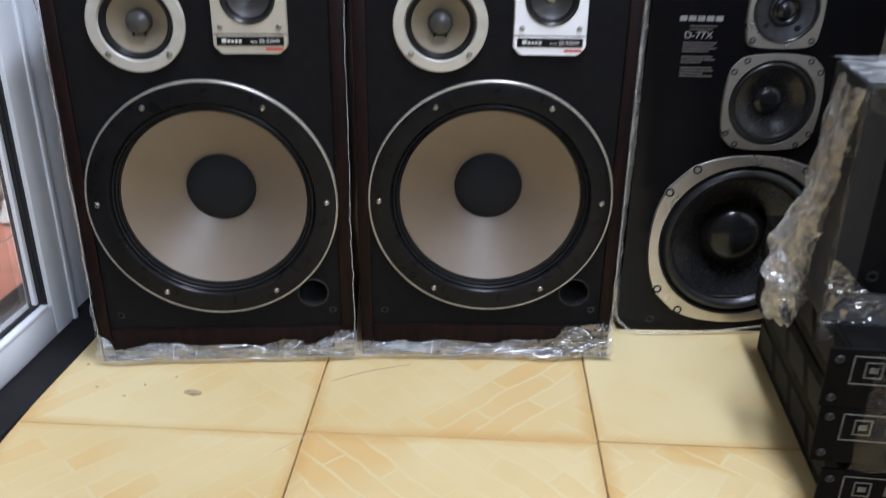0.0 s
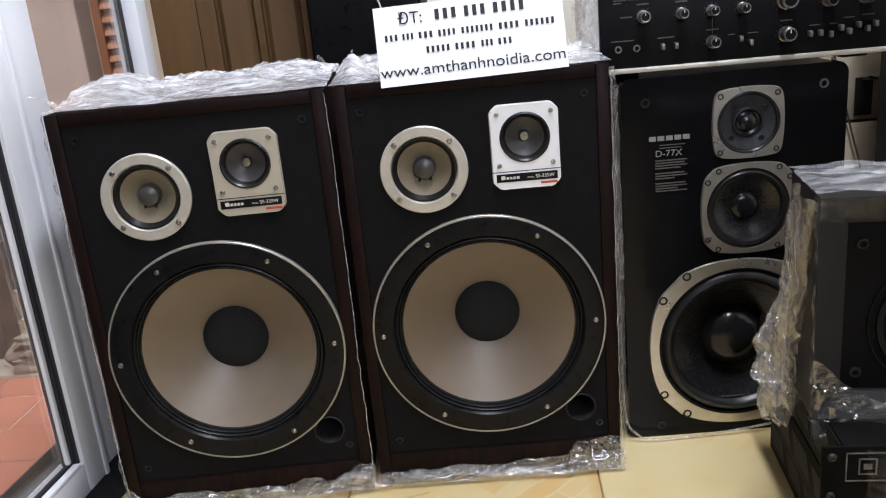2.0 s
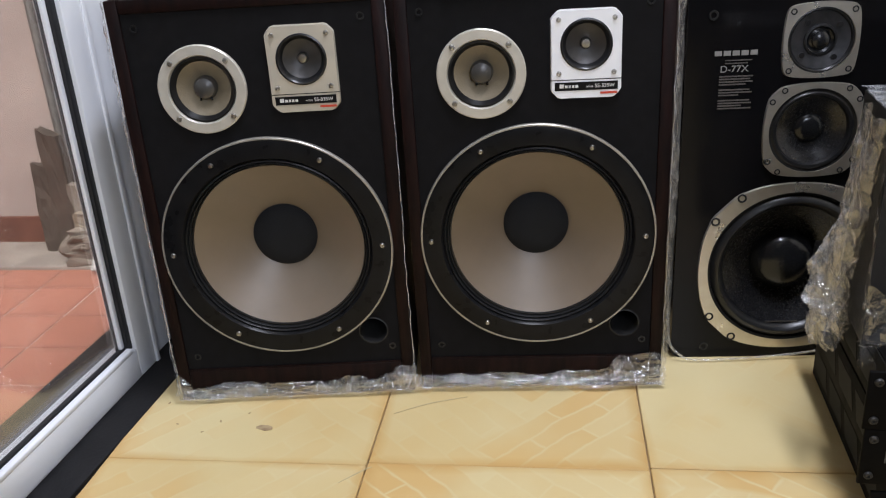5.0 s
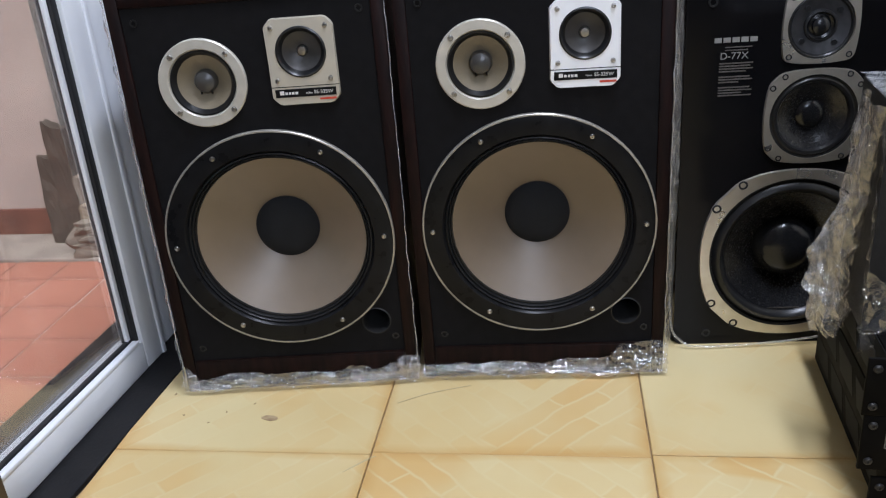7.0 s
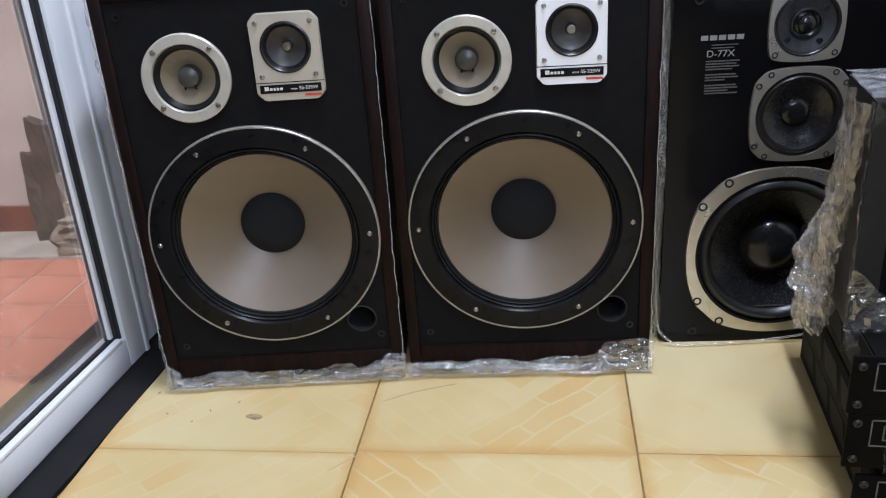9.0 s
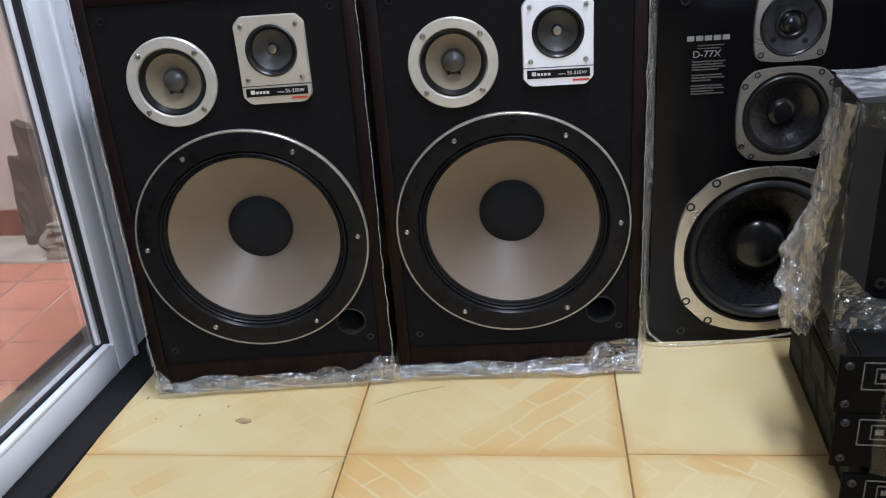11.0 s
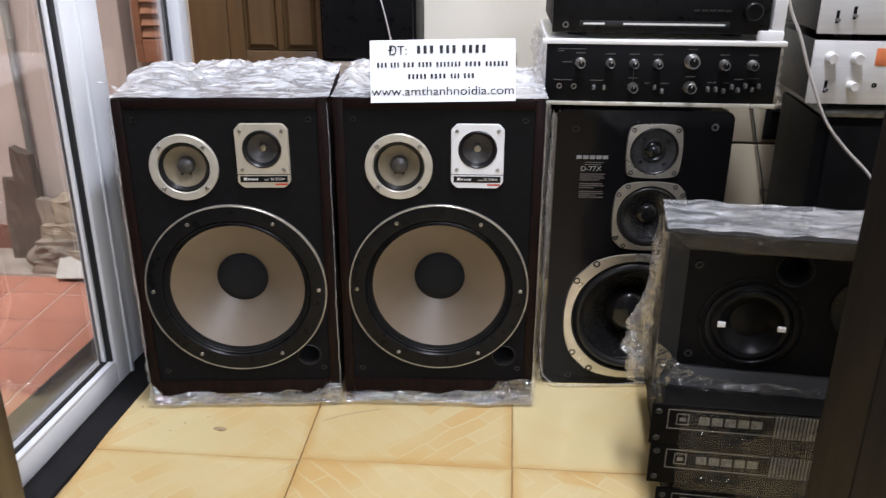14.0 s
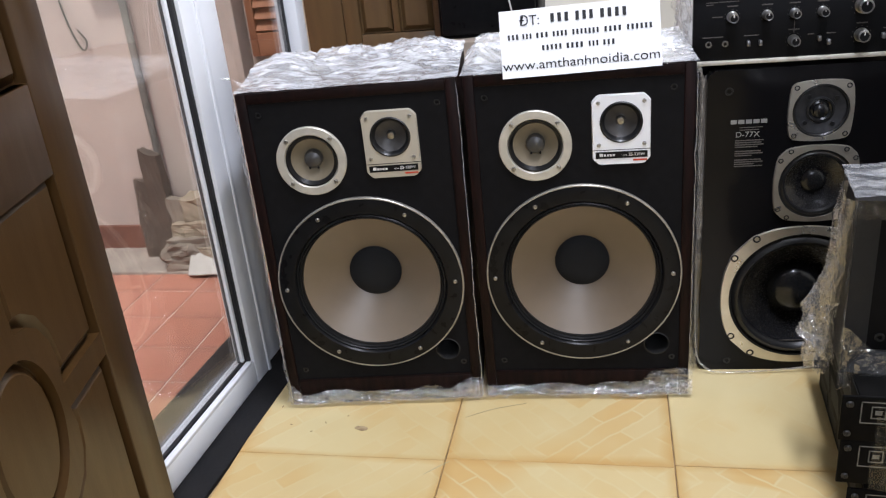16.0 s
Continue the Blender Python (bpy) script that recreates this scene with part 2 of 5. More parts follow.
M_WHITEMETAL = mat("pale_metal_bezel", (0.85, 0.84, 0.81), (0.8, 0.78, 0.75), rough=0.4, metal=0.1, scale=14)
M_KNOB = mat("turned_knob", (0.36, 0.35, 0.34), (0.24, 0.235, 0.23), rough=0.3, metal=0.9, scale=40)
M_CHAR = mat("charcoal_plastic", (0.017, 0.017, 0.017), (0.023, 0.0225, 0.022), rough=0.42, spec=0.25, scale=30, bump=0.3, bscale=900)
M_RACK = mat("black_rack_paint", (0.0035, 0.0033, 0.003), (0.006, 0.0055, 0.005), spec=0.04, rough=0.55, scale=18, bump=0.1, bscale=500)
M_GRILL = mat("worn_grey_grille", (0.013, 0.0125, 0.011), (0.008, 0.0075, 0.0065), rough=0.7, spec=0.06, scale=30)
M_ALU = mat("white_powder_coat", (0.83, 0.85, 0.88), (0.78, 0.8, 0.83), rough=0.5, scale=5, bump=0.05)
M_GASKET = mat("black_gasket", (0.01, 0.01, 0.012), (0.015, 0.015, 0.016), rough=0.6)
M_STONE = mat("dark_sill_stone", (0.006, 0.006, 0.007), (0.012, 0.0115, 0.012), rough=0.6, spec=0.25, scale=18, bump=0.3, bscale=160)
M_SILL = mat("grey_landing_stone", (0.085, 0.078, 0.072), (0.04, 0.037, 0.035), rough=0.55, scale=7, bump=0.2)
M_LEAF = mat("varnished_door_wood", (0.056, 0.0275, 0.0078), (0.046, 0.022, 0.0063), rough=0.36, spec=0.35, scale=9, stretch=(5, 5, 0.8), bump=0.06, bscale=90)
M_LEAF.node_tree.nodes["Principled BSDF"].inputs["Coat Weight"].default_value = 0.12
M_LEAF.node_tree.nodes["Principled BSDF"].inputs["Coat Roughness"].default_value = 0.28
M_WALL = mat("cream_wall_paint", (0.82, 0.78, 0.67), (0.77, 0.73, 0.62), rough=0.85, scale=4, bump=0.25, bscale=120)
M_YARDWALL = mat("stained_yard_plaster", (0.56, 0.47, 0.44), (0.44, 0.36, 0.34), rough=0.9, scale=2.2, bump=0.4, bscale=60)
# dark tone of unseen walls, so that gloss fronts reflect little light
M_TAUPE = mat("unseen_wall_dark_tone", (0.07, 0.058, 0.045), (0.055, 0.045, 0.035), rough=0.9, scale=4)
M_YARDGROUT = mat("pale_yard_joint", (0.8, 0.7, 0.66), (0.66, 0.55, 0.5), rough=0.9, scale=20)
M_LEDGE = mat("dusty_concrete", (0.36, 0.31, 0.28), (0.25, 0.21, 0.19), rough=0.9, scale=6, bump=0.3, bscale=80)
M_CARD_DARK = mat("sooty_cardboard", (0.13, 0.1, 0.085), (0.08, 0.062, 0.052), rough=0.9, scale=7)
M_DARKCONE = mat("dark_tweeter_cone", (0.05, 0.046, 0.042), (0.035, 0.032, 0.03), rough=0.45, scale=60)
M_CEIL = mat("white_ceiling_paint", (0.8, 0.79, 0.76), (0.74, 0.73, 0.7), rough=0.9, scale=3)
M_GROUT = mat("tile_joint", (0.46, 0.32, 0.16), (0.22, 0.14, 0.065), rough=0.9, scale=22)
M_PAPER = mat("white_paper", (0.86, 0.87, 0.88), (0.82, 0.83, 0.84), rough=0.8, scale=6)
M_INK = mat("black_ink", (0.012, 0.012, 0.015), (0.02, 0.02, 0.02), rough=0.7)
M_CARD = mat("cardboard", (0.33, 0.27, 0.21), (0.26, 0.21, 0.165), rough=0.85, scale=8, bump=0.2, bscale=80)
M_CARD_DIRTY = mat("grimy_cardboard", (0.29, 0.245, 0.21), (0.17, 0.14, 0.12), rough=0.9, scale=7, bump=0.3, bscale=60)
M_BROWNPANEL = mat("red_brown_shutter_paint", (0.38, 0.16, 0.09), (0.3, 0.12, 0.07), rough=0.6, scale=8)
M_CABLE = mat("pale_cable", (0.62, 0.58, 0.55), (0.5, 0.47, 0.45), rough=0.5)
M_DARKCABLE = mat("dark_cable", (0.03, 0.028, 0.025), (0.05, 0.045, 0.04), rough=0.6)
M_CREAMBOX = mat("aged_cream_panel", (0.5, 0.43, 0.31), (0.4, 0.34, 0.24), rough=0.6, scale=6)
# dark wood of the shelf; on door_2 it paints brown wood in shade
M_DARKWOOD_SHADE = mat("dark_wood_and_door_shade", (0.014, 0.0115, 0.01), (0.01, 0.008, 0.007), rough=0.6, spec=0.2, scale=12, stretch=(4, 4, 1))
M_ORANGE = mat("amber_meter", (0.8, 0.25, 0.1), (0.7, 0.2, 0.08), rough=0.3)
M_DIRT = mat("dried_mud", (0.42, 0.31, 0.17), (0.25, 0.17, 0.09), rough=0.9, scale=60)
M_SCUFF = mat("faint_scuff", (0.46, 0.37, 0.2), (0.52, 0.42, 0.23), rough=0.5, scale=80)
# lighter copy of M_LEAF: the light on the back door is in its colour
M_LEAF_LIT = mat("lit_varnished_wood", (0.115, 0.066, 0.026), (0.095, 0.052, 0.02), rough=0.4, scale=9, stretch=(5, 5, 0.8), bump=0.06, bscale=90)
# white paper greyed evenly, to offset the strong yard sun
M_YARDPAPER = mat("toned_down_white_paper", (0.5, 0.48, 0.47), (0.4, 0.38, 0.37), rough=0.85, scale=9)
M_SKIRT = mat("dull_terracotta", (0.24, 0.1, 0.07), (0.15, 0.065, 0.05), rough=0.7, scale=5, bump=0.2)
M_GLASS = glass_mat()
M_FILM = film_mat("stretch_film", 0.07, 0.2, rough=0.045, scale=48, relief=0.9, stretch=(0.45, 1, 1.3), low=0.1)
M_FILM_CLEAR = film_mat("thin_stretch_film", 0.022, 0.035, scale=34, low=0.0, stretch=(2.4, 1, 0.12))
M_FILM_MILKY = film_mat("bunched_stretch_film", 0.7, 0.2, (0.93, 0.95, 0.97), rough=0.13, scale=40, low=0.4, relief=0.5, stretch=(0.45, 1, 1))
M_FILM_HALF = film_mat("loose_stretch_film", 0.34, 0.16, (0.9, 0.92, 0.94), rough=0.12, scale=40, low=0.3, relief=0.5, stretch=(0.35, 1, 1))
M_FILM_DULL = film_mat("dusty_bunched_film", 0.36, 0.16, (0.8, 0.76, 0.69), rough=0.09, scale=70, relief=0.8)
M_TILE = tile_mat("cream_floor_tile", (0.61, 0.505, 0.27), (0.57, 0.445, 0.215), (0.56, 0.335, 0.11), 0.33, 0.2029)
M_TERRA = tile_mat("terracotta_tile", (0.5, 0.22, 0.165), (0.43, 0.18, 0.13), (0.44, 0.2, 0.15), 0.4, 0.108)

# ---- builders ----


def link_mesh(name, bm, material, smooth):
    me = bpy.data.meshes.new(name)
    bmesh.ops.recalc_face_normals(bm, faces=bm.faces)
    for f in bm.faces:
        f.smooth = bool(smooth)
    bm.to_mesh(me)
    bm.free()
    me.materials.append(material)
    if smooth:
        me.set_sharp_from_angle(angle=radians(38))
    return new(name, me)


def part(name, bm, material, parent, label="", smooth=True):
    ob = link_mesh(name, bm, material, smooth)
    ob.parent = parent
    return tagged(ob, label)


def single(name, bm, material, label="", category="", group="", kind="", m=None, smooth=True):
    ob = link_mesh(name, bm, material, smooth)
    if m is not None:
        ob.matrix_world = m
    return tagged(ob, label, category, group, kind)


def thing(name, m, label, category, group="", kind=""):
    ob = new(name)
    ob.empty_display_size = 0.05
    ob.matrix_world = m
    return tagged(ob, label, category, group, kind)


def box(x0, x1, y0, y1, z0, z1, bevel=0.0, bm=None, seg=2):
    own = bmesh.new()
    bmesh.ops.create_cube(own, size=1)
    for v in own.verts:
        v.co = Vector((x0 + (v.co.x + 0.5) * (x1 - x0), y0 + (v.co.y + 0.5) * (y1 - y0), z0 + (v.co.z + 0.5) * (z1 - z0)))
    if bevel:
        bmesh.ops.bevel(own, geom=list(own.edges), offset=bevel, segments=seg, affect="EDGES", profile=0.5)
    if bm is None:
        return own
    me = bpy.data.meshes.new("tmp")
    own.to_mesh(me)
    own.free()
    bm.from_mesh(me)
    bpy.data.meshes.remove(me)
    return bm


def lathe(profile, cx=0.0, cz=0.0, n=64, closed=False):
    """Turns (radius, depth) pairs round the axis along y through (cx, cz)."""
    bm = bmesh.new()
    rings = []
    for r, d in profile:
        if r < 1e-6:
            rings.append([bm.verts.new((cx, d, cz))])
        else:
            rings.append([bm.verts.new((cx + r * math.cos(2 * math.pi * i / n), d, cz + r * math.sin(2 * math.pi * i / n))) for i in range(n)])
    pairs = list(zip(rings, rings[1:])) + ([(rings[-1], rings[0])] if closed else [])
    for a, b in pairs:
        for i in range(n):
            j = (i + 1) % n
            if len(a) == 1 and len(b) == 1:
                continue
            if len(a) == 1:
                bm.faces.new((a[0], b[i], b[j]))
            elif len(b) == 1:
                bm.faces.new((a[i], a[j], b[0]))
            else:
                bm.faces.new((a[i], a[j], b[j], b[i]))
    return bm


def plate(outline, hole_r, y0, y1, cx, cz, hz=0.0, n=96, bevel=0.0015):
    """A flat plate between the round hole of radius hole_r, raised by hz from the centre, and outline(angle), from y0 (front) to y1."""
    bm = bmesh.new()
    loops = []
    for kind in range(6):
        ring = []
        for i in range(n):
            a = 2 * math.pi * i / n
            ro = outline(a)
            inner = (kind >= 3)
            ox, oz = (hole_r * math.cos(a), hole_r * math.sin(a) + hz) if inner else (ro * math.cos(a), ro * math.sin(a))
            if kind == 1:
                k = 1 - bevel / max(ro, 0.01)
                ox, oz = ox * k, oz * k
            y = (y1, y0, y0, y0, y1, y1)[kind]
            if kind == 0:
                y = y1
            if kind == 2:
                continue
            ring.append(bm.verts.new((cx + ox, y, cz + oz)))
        if ring:
            loops.append(ring)
    loops = [loops[0], loops[1], loops[2], loops[3]]
    for a, b in zip(loops, loops[1:]):
        for i in range(n):
            j = (i + 1) % n
            bm.faces.new((a[i], a[j], b[j], b[i]))
    return bm


def rect_oct(hw, hh, ch):
    """The radius of an upright rectangle with cut corners, at an angle."""
    def f(a):
        c, s = abs(math.cos(a)), abs(math.sin(a))
        r = min(hw / c if c > 1e-6 else 9, hh / s if s > 1e-6 else 9)
        return min(r, (hw + hh - ch) / (c + s))
    return f


def sheet(nx, ny, fn, thick=0.0):
    bm = bmesh.new()
    vs = [[bm.verts.new(fn(i / nx, j / ny)) for i in range(nx + 1)] for j in range(ny + 1)]
    for j in range(ny):
        for i in range(nx):
            bm.faces.new((vs[j][i], vs[j][i + 1], vs[j + 1][i + 1], vs[j + 1][i]))
    return bm


def ridge(x, y, z, f):
    """Sharp folds: between 0 and about 1."""
    return 1 - abs(noise.noise(Vector((x * f, y * f, z * f)))) * 2.2


def crumple(p, amp, f, seed=0.0):
    q = p + Vector((seed, seed * 1.7, -seed))
    d = Vector((ridge(q.x, q.y, q.z, f) - 0.5, ridge(q.x + 7, q.y, q.z, f) - 0.5, ridge(q.x, q.y + 9, q.z, f) - 0.5))
    e = Vector((ridge(q.x, q.y, q.z, f * 2.7) - 0.5, ridge(q.x + 3, q.y, q.z, f * 2.7) - 0.5, ridge(q.x, q.y + 5, q.z, f * 2.7) - 0.5))
    return p + d * amp + e * amp * 0.45


def tube(points, r, n=10):
    bm = bmesh.new()
    pts = [Vector(p) for p in points]
    rings = []
    for k, p in enumerate(pts):
        d = (pts[min(k + 1, len(pts) - 1)] - pts[max(k - 1, 0)]).normalized()
        a = d.orthogonal().normalized()
        b = d.cross(a)
        if rings:
            a0 = rings[-1][1]
            a = (a0 - d * a0.dot(d)).normalized()
            b = d.cross(a)
        rings.append(([bm.verts.new(p + (a * math.cos(2 * math.pi * i / n) + b * math.sin(2 * math.pi * i / n)) * r) for i in range(n)], a))
    for (u, _), (v, _) in zip(rings, rings[1:]):
        for i in range(n):
            bm.faces.new((u[i], u[(i + 1) % n], v[(i + 1) % n], v[i]))
    bm.faces.new(rings[0][0])
    bm.faces.new(rings[-1][0])
    return bm


def glide(pts, n=10):
    """A smooth line through a few points."""
    pts = [Vector(p) for p in pts]
    out = []
    for k in range(len(pts) - 1):
        p0, p1, p2, p3 = pts[max(k - 1, 0)], pts[k], pts[k + 1], pts[min(k + 2, len(pts) - 1)]
        for i in range(n):
            t = i / n
            out.append(0.5 * ((2 * p1) + (p2 - p0) * t + (2 * p0 - 5 * p1 + 4 * p2 - p3) * t * t + (3 * p1 - p0 - 3 * p2 + p3) * t ** 3))
    return out + [pts[-1]]


def holed(x0, x1, z0, z1, holes, y0, y1, n=64):
    """A panel from y0 (front) to y1 with round holes (cx, cz, r) right through it."""
    bm = bmesh.new()
    rect = [bm.verts.new((x, y0, z)) for x, z in ((x0, z0), (x1, z0), (x1, z1), (x0, z1))]
    edges = [bm.edges.new((rect[i], rect[(i + 1) % 4])) for i in range(4)]
    for cx, cz, r in holes:
        ring = [bm.verts.new((cx + r * math.cos(2 * math.pi * i / n), y0, cz + r * math.sin(2 * math.pi * i / n))) for i in range(n)]
        edges += [bm.edges.new((ring[i], ring[(i + 1) % n])) for i in range(n)]
    bmesh.ops.triangle_fill(bm, edges=edges, use_beauty=True)
    res = bmesh.ops.extrude_face_region(bm, geom=list(bm.faces))
    for v in res["geom"]:
        if isinstance(v, bmesh.types.BMVert):
            v.co.y = y1
    return bm


def write(name, text, size, material, parent, m, label="", align="LEFT", squeeze=1.0):
    """Raised letters as a mesh, with Blender's own font; m places their base line, upright and facing -y."""
    cu = bpy.data.curves.new(name, "FONT")
    cu.body, cu.size, cu.extrude, cu.align_x = text, size, 0.0002, align
    tmp = bpy.data.objects.new(name, cu)
    scene.collection.objects.link(tmp)
    bpy.context.view_layer.update()
    me = bpy.data.meshes.new_from_object(tmp.evaluated_get(bpy.context.evaluated_depsgraph_get()))
    bpy.data.objects.remove(tmp)
    bpy.data.curves.remove(cu)
    me.materials.clear()
    me.materials.append(material)
    ob = new(name, me)
    ob.parent = parent
    ob.matrix_local = m @ pose(0, 0, 0, 90) @ Matrix.Diagonal((squeeze, 1, 1, 1))
    return tagged(ob, label)


def dome(cx, cz, y, r, h, n=12):
    """A small rounded head standing out of a front, at depth y."""
    return lathe([(r, y), (r, y - h * 0.5), (r * 0.75, y - h * 0.9), (0, y - h)], cx, cz, n)


def screw(parent, cx, cz, y, r=0.0045, material=None, name="screw"):
    s = part(name, lathe([(r * 1.25, y), (r * 1.25, y - 0.0012), (r * 0.9, y - 0.003), (r * 0.45, y - 0.0032), (r * 0.4, y - 0.0015), (0, y - 0.0015)], cx, cz, 14), material or M_SCREW, parent)
    return s

# ---- large structure ----
part_m = pose(-0.463, 1.2, 0, 0, 0, -3.0)


def structure(name, bm, material, label, category, m=None, smooth=False):
    return single(name, bm, material, label, category, kind="structure", m=m, smooth=smooth)


floor = structure("floor", box(-0.42, 2.0, -2.4, 2.35, -0.15, -0.006), M_GROUT, "glazed cream and orange ceramic tile floor", "floor")
structure("threshold", box(-0.02, 0.063, -1.35, 1.05, -0.12, 0.0025, 0.002), M_STONE, "black stone threshold strip along the glass partition", "threshold", part_m)
structure("wall_back", box(-0.62, 2.1, 2.3, 2.42, 0, 2.8), M_WALL, "cream painted back wall", "wall")
structure("wall_right", box(1.95, 2.07, -2.4, 2.3, 0, 2.8), M_WALL, "cream painted side wall", "wall")
# hall and doorway walls are unseen; their dark colour holds back bounced light
structure("wall_hall", box(-0.62, 2.07, -2.52, -2.4, 0, 2.8), M_TAUPE, "unseen wall added behind the doorway, toned dark to dim reflections", "wall")
structure("wall_hall_side", box(-0.74, -0.62, -2.4, -0.10, -0.1, 2.8), M_TAUPE, "unseen hall side wall, toned dark to dim reflections", "wall")
dw = bmesh.new()
box(-0.62, -0.26, -0.12, 0.0, 0, 2.8, bm=dw)
box(1.02, 1.95, -0.12, 0.0, 0, 2.8, bm=dw)
box(-0.26, 1.02, -0.12, 0.0, 2.12, 2.8, bm=dw)
structure("wall_doorway", dw, M_TAUPE, "unseen wall with the open doorway, toned dark to dim reflections", "wall")
structure("ceiling", box(-0.62, 2.07, -2.5, 2.42, 2.8, 2.9), M_CEIL, "plain white ceiling", "ceiling")
structure("wall_over_partition", box(-0.10, 0.0, -1.3, 1.08, 2.2, 2.8), M_WALL, "cream wall above the glass partition", "wall", part_m)

# glass partition, white aluminium
gp = thing("glass_partition", part_m, "white aluminium framed glass partition with black gaskets", "partition", kind="structure")
part("bottom_rail", box(-0.045, 0.0, -1.25, 0.1315, 0.003, 0.060, 0.003), M_ALU, gp)
part("glazing_bead", box(-0.012, 0.0012, -1.24, 0.120, 0.058, 0.066, 0.002), M_ALU, gp)
part("sill_gasket", box(-0.0215, -0.0135, -1.24, 0.120, 0.0605, 0.069, 0.001), M_GASKET, gp, "black rubber gasket")
stile = bmesh.new()
box(-0.045, 0.0, 0.132, 0.194, 0.003, 2.2, 0.003, bm=stile)
box(-0.045, 0.0035, 0.183, 0.194, 0.003, 2.2, 0.002, bm=stile)
part("stile", stile, M_ALU, gp)
jamb = bmesh.new()
box(-0.06, -0.012, 0.197, 0.289, 0.004, 2.2, 0.003, bm=jamb)
box(-0.06, -0.006, 0.197, 0.208, 0.004, 2.2, 0.002, bm=jamb)
part("jamb", jamb, M_ALU, gp)
part("side_bead", box(-0.021, -0.014, 0.109, 0.1178, 0.064, 2.2, 0.001), M_ALU, gp)
part("gasket", box(-0.034, -0.008, 0.1185, 0.1325, 0.06, 2.2, 0.001), M_GASKET, gp, "black rubber gasket")
part("glass_pane", box(-0.027, -0.022, -1.24, 0.126, 0.062, 2.18), M_GLASS, gp, "clear glass pane").visible_shadow = False
part("glass_pane", box(-0.040, -0.035, 0.286, 0.645, 0.062, 2.18), M_GLASS, gp, "clear glass pane").visible_shadow = False
part("far_rail", box(-0.06, -0.012, 0.289, 0.64, 0.004, 0.062, 0.003), M_ALU, gp)
part("far_gasket", box(-0.044, -0.034, 0.641, 0.6545, 0.06, 2.2, 0.001), M_GASKET, gp, "black rubber gasket")
part("far_post", box(-0.06, -0.004, 0.655, 0.700, 0.004, 2.2, 0.003), M_ALU, gp)

# the yard outside
yard = structure("yard_floor", box(-4.2, -0.5, 0.0, 3.25, -0.62, -0.458), M_YARDGROUT, "terracotta tiled yard floor below the landing", "floor")
landing = bmesh.new()
box(-0.188, -0.046, -1.3, 1.1, -0.5, -0.012, 0.006, bm=landing)
structure("landing", landing, M_SILL, "dark grey stone landing outside the glass", "step", part_m)
structure("yard_wall", box(-4.2, -0.40, 3.1, 3.24, -0.6, 3.2), M_YARDWALL, "stained pinkish plaster yard wall", "wall")
structure("yard_wall_side", box(-4.3, -4.2, 0.0, 3.24, -0.6, 3.2), M_YARDWALL, "stained plaster side wall of the yard", "wall")
structure("yard_ledge", box(-4.2, -0.45, 2.83, 3.1, -0.5, -0.44, 0.006), M_LEDGE, "dusty concrete ledge at the foot of the yard wall", "ledge")
structure("yard_skirting", box(-4.2, -1.55, 3.085, 3.1, -0.462, -0.33, 0.003), M_SKIRT, "terracotta skirting along the yard wall", "trim")
structure("yard_pier", box(-1.30, -1.12, 2.99, 3.1, -0.462, 3.0, 0.004), M_YARDWALL, "plaster pier beside the shutter", "wall")

# ---- things: the two wooden floor loudspeakers ----


def front_wrap(seed, x0, x1, low, high, bump_at):
    """The film that is folded round the foot of a cabinet, torn along its upper edge."""
    def fn(u, v):
        x = x0 + (x1 - x0) * u
        top = low + (high - low) * (0.35 + 0.65 * noise.noise(Vector((u * 5 + seed, seed, 0)))) + bump_at(u)
        p = Vector((x, -0.006 - 0.007 * math.sin(v * 3.0), 0.002 + top * v))
        long = Vector((p.x * 0.25, p.y, p.z * 1.4))
        p = p + (crumple(long, 0.0055, 52, seed) - long)
        return crumple(p, 0.0018, 48, seed + 3)
    return fn


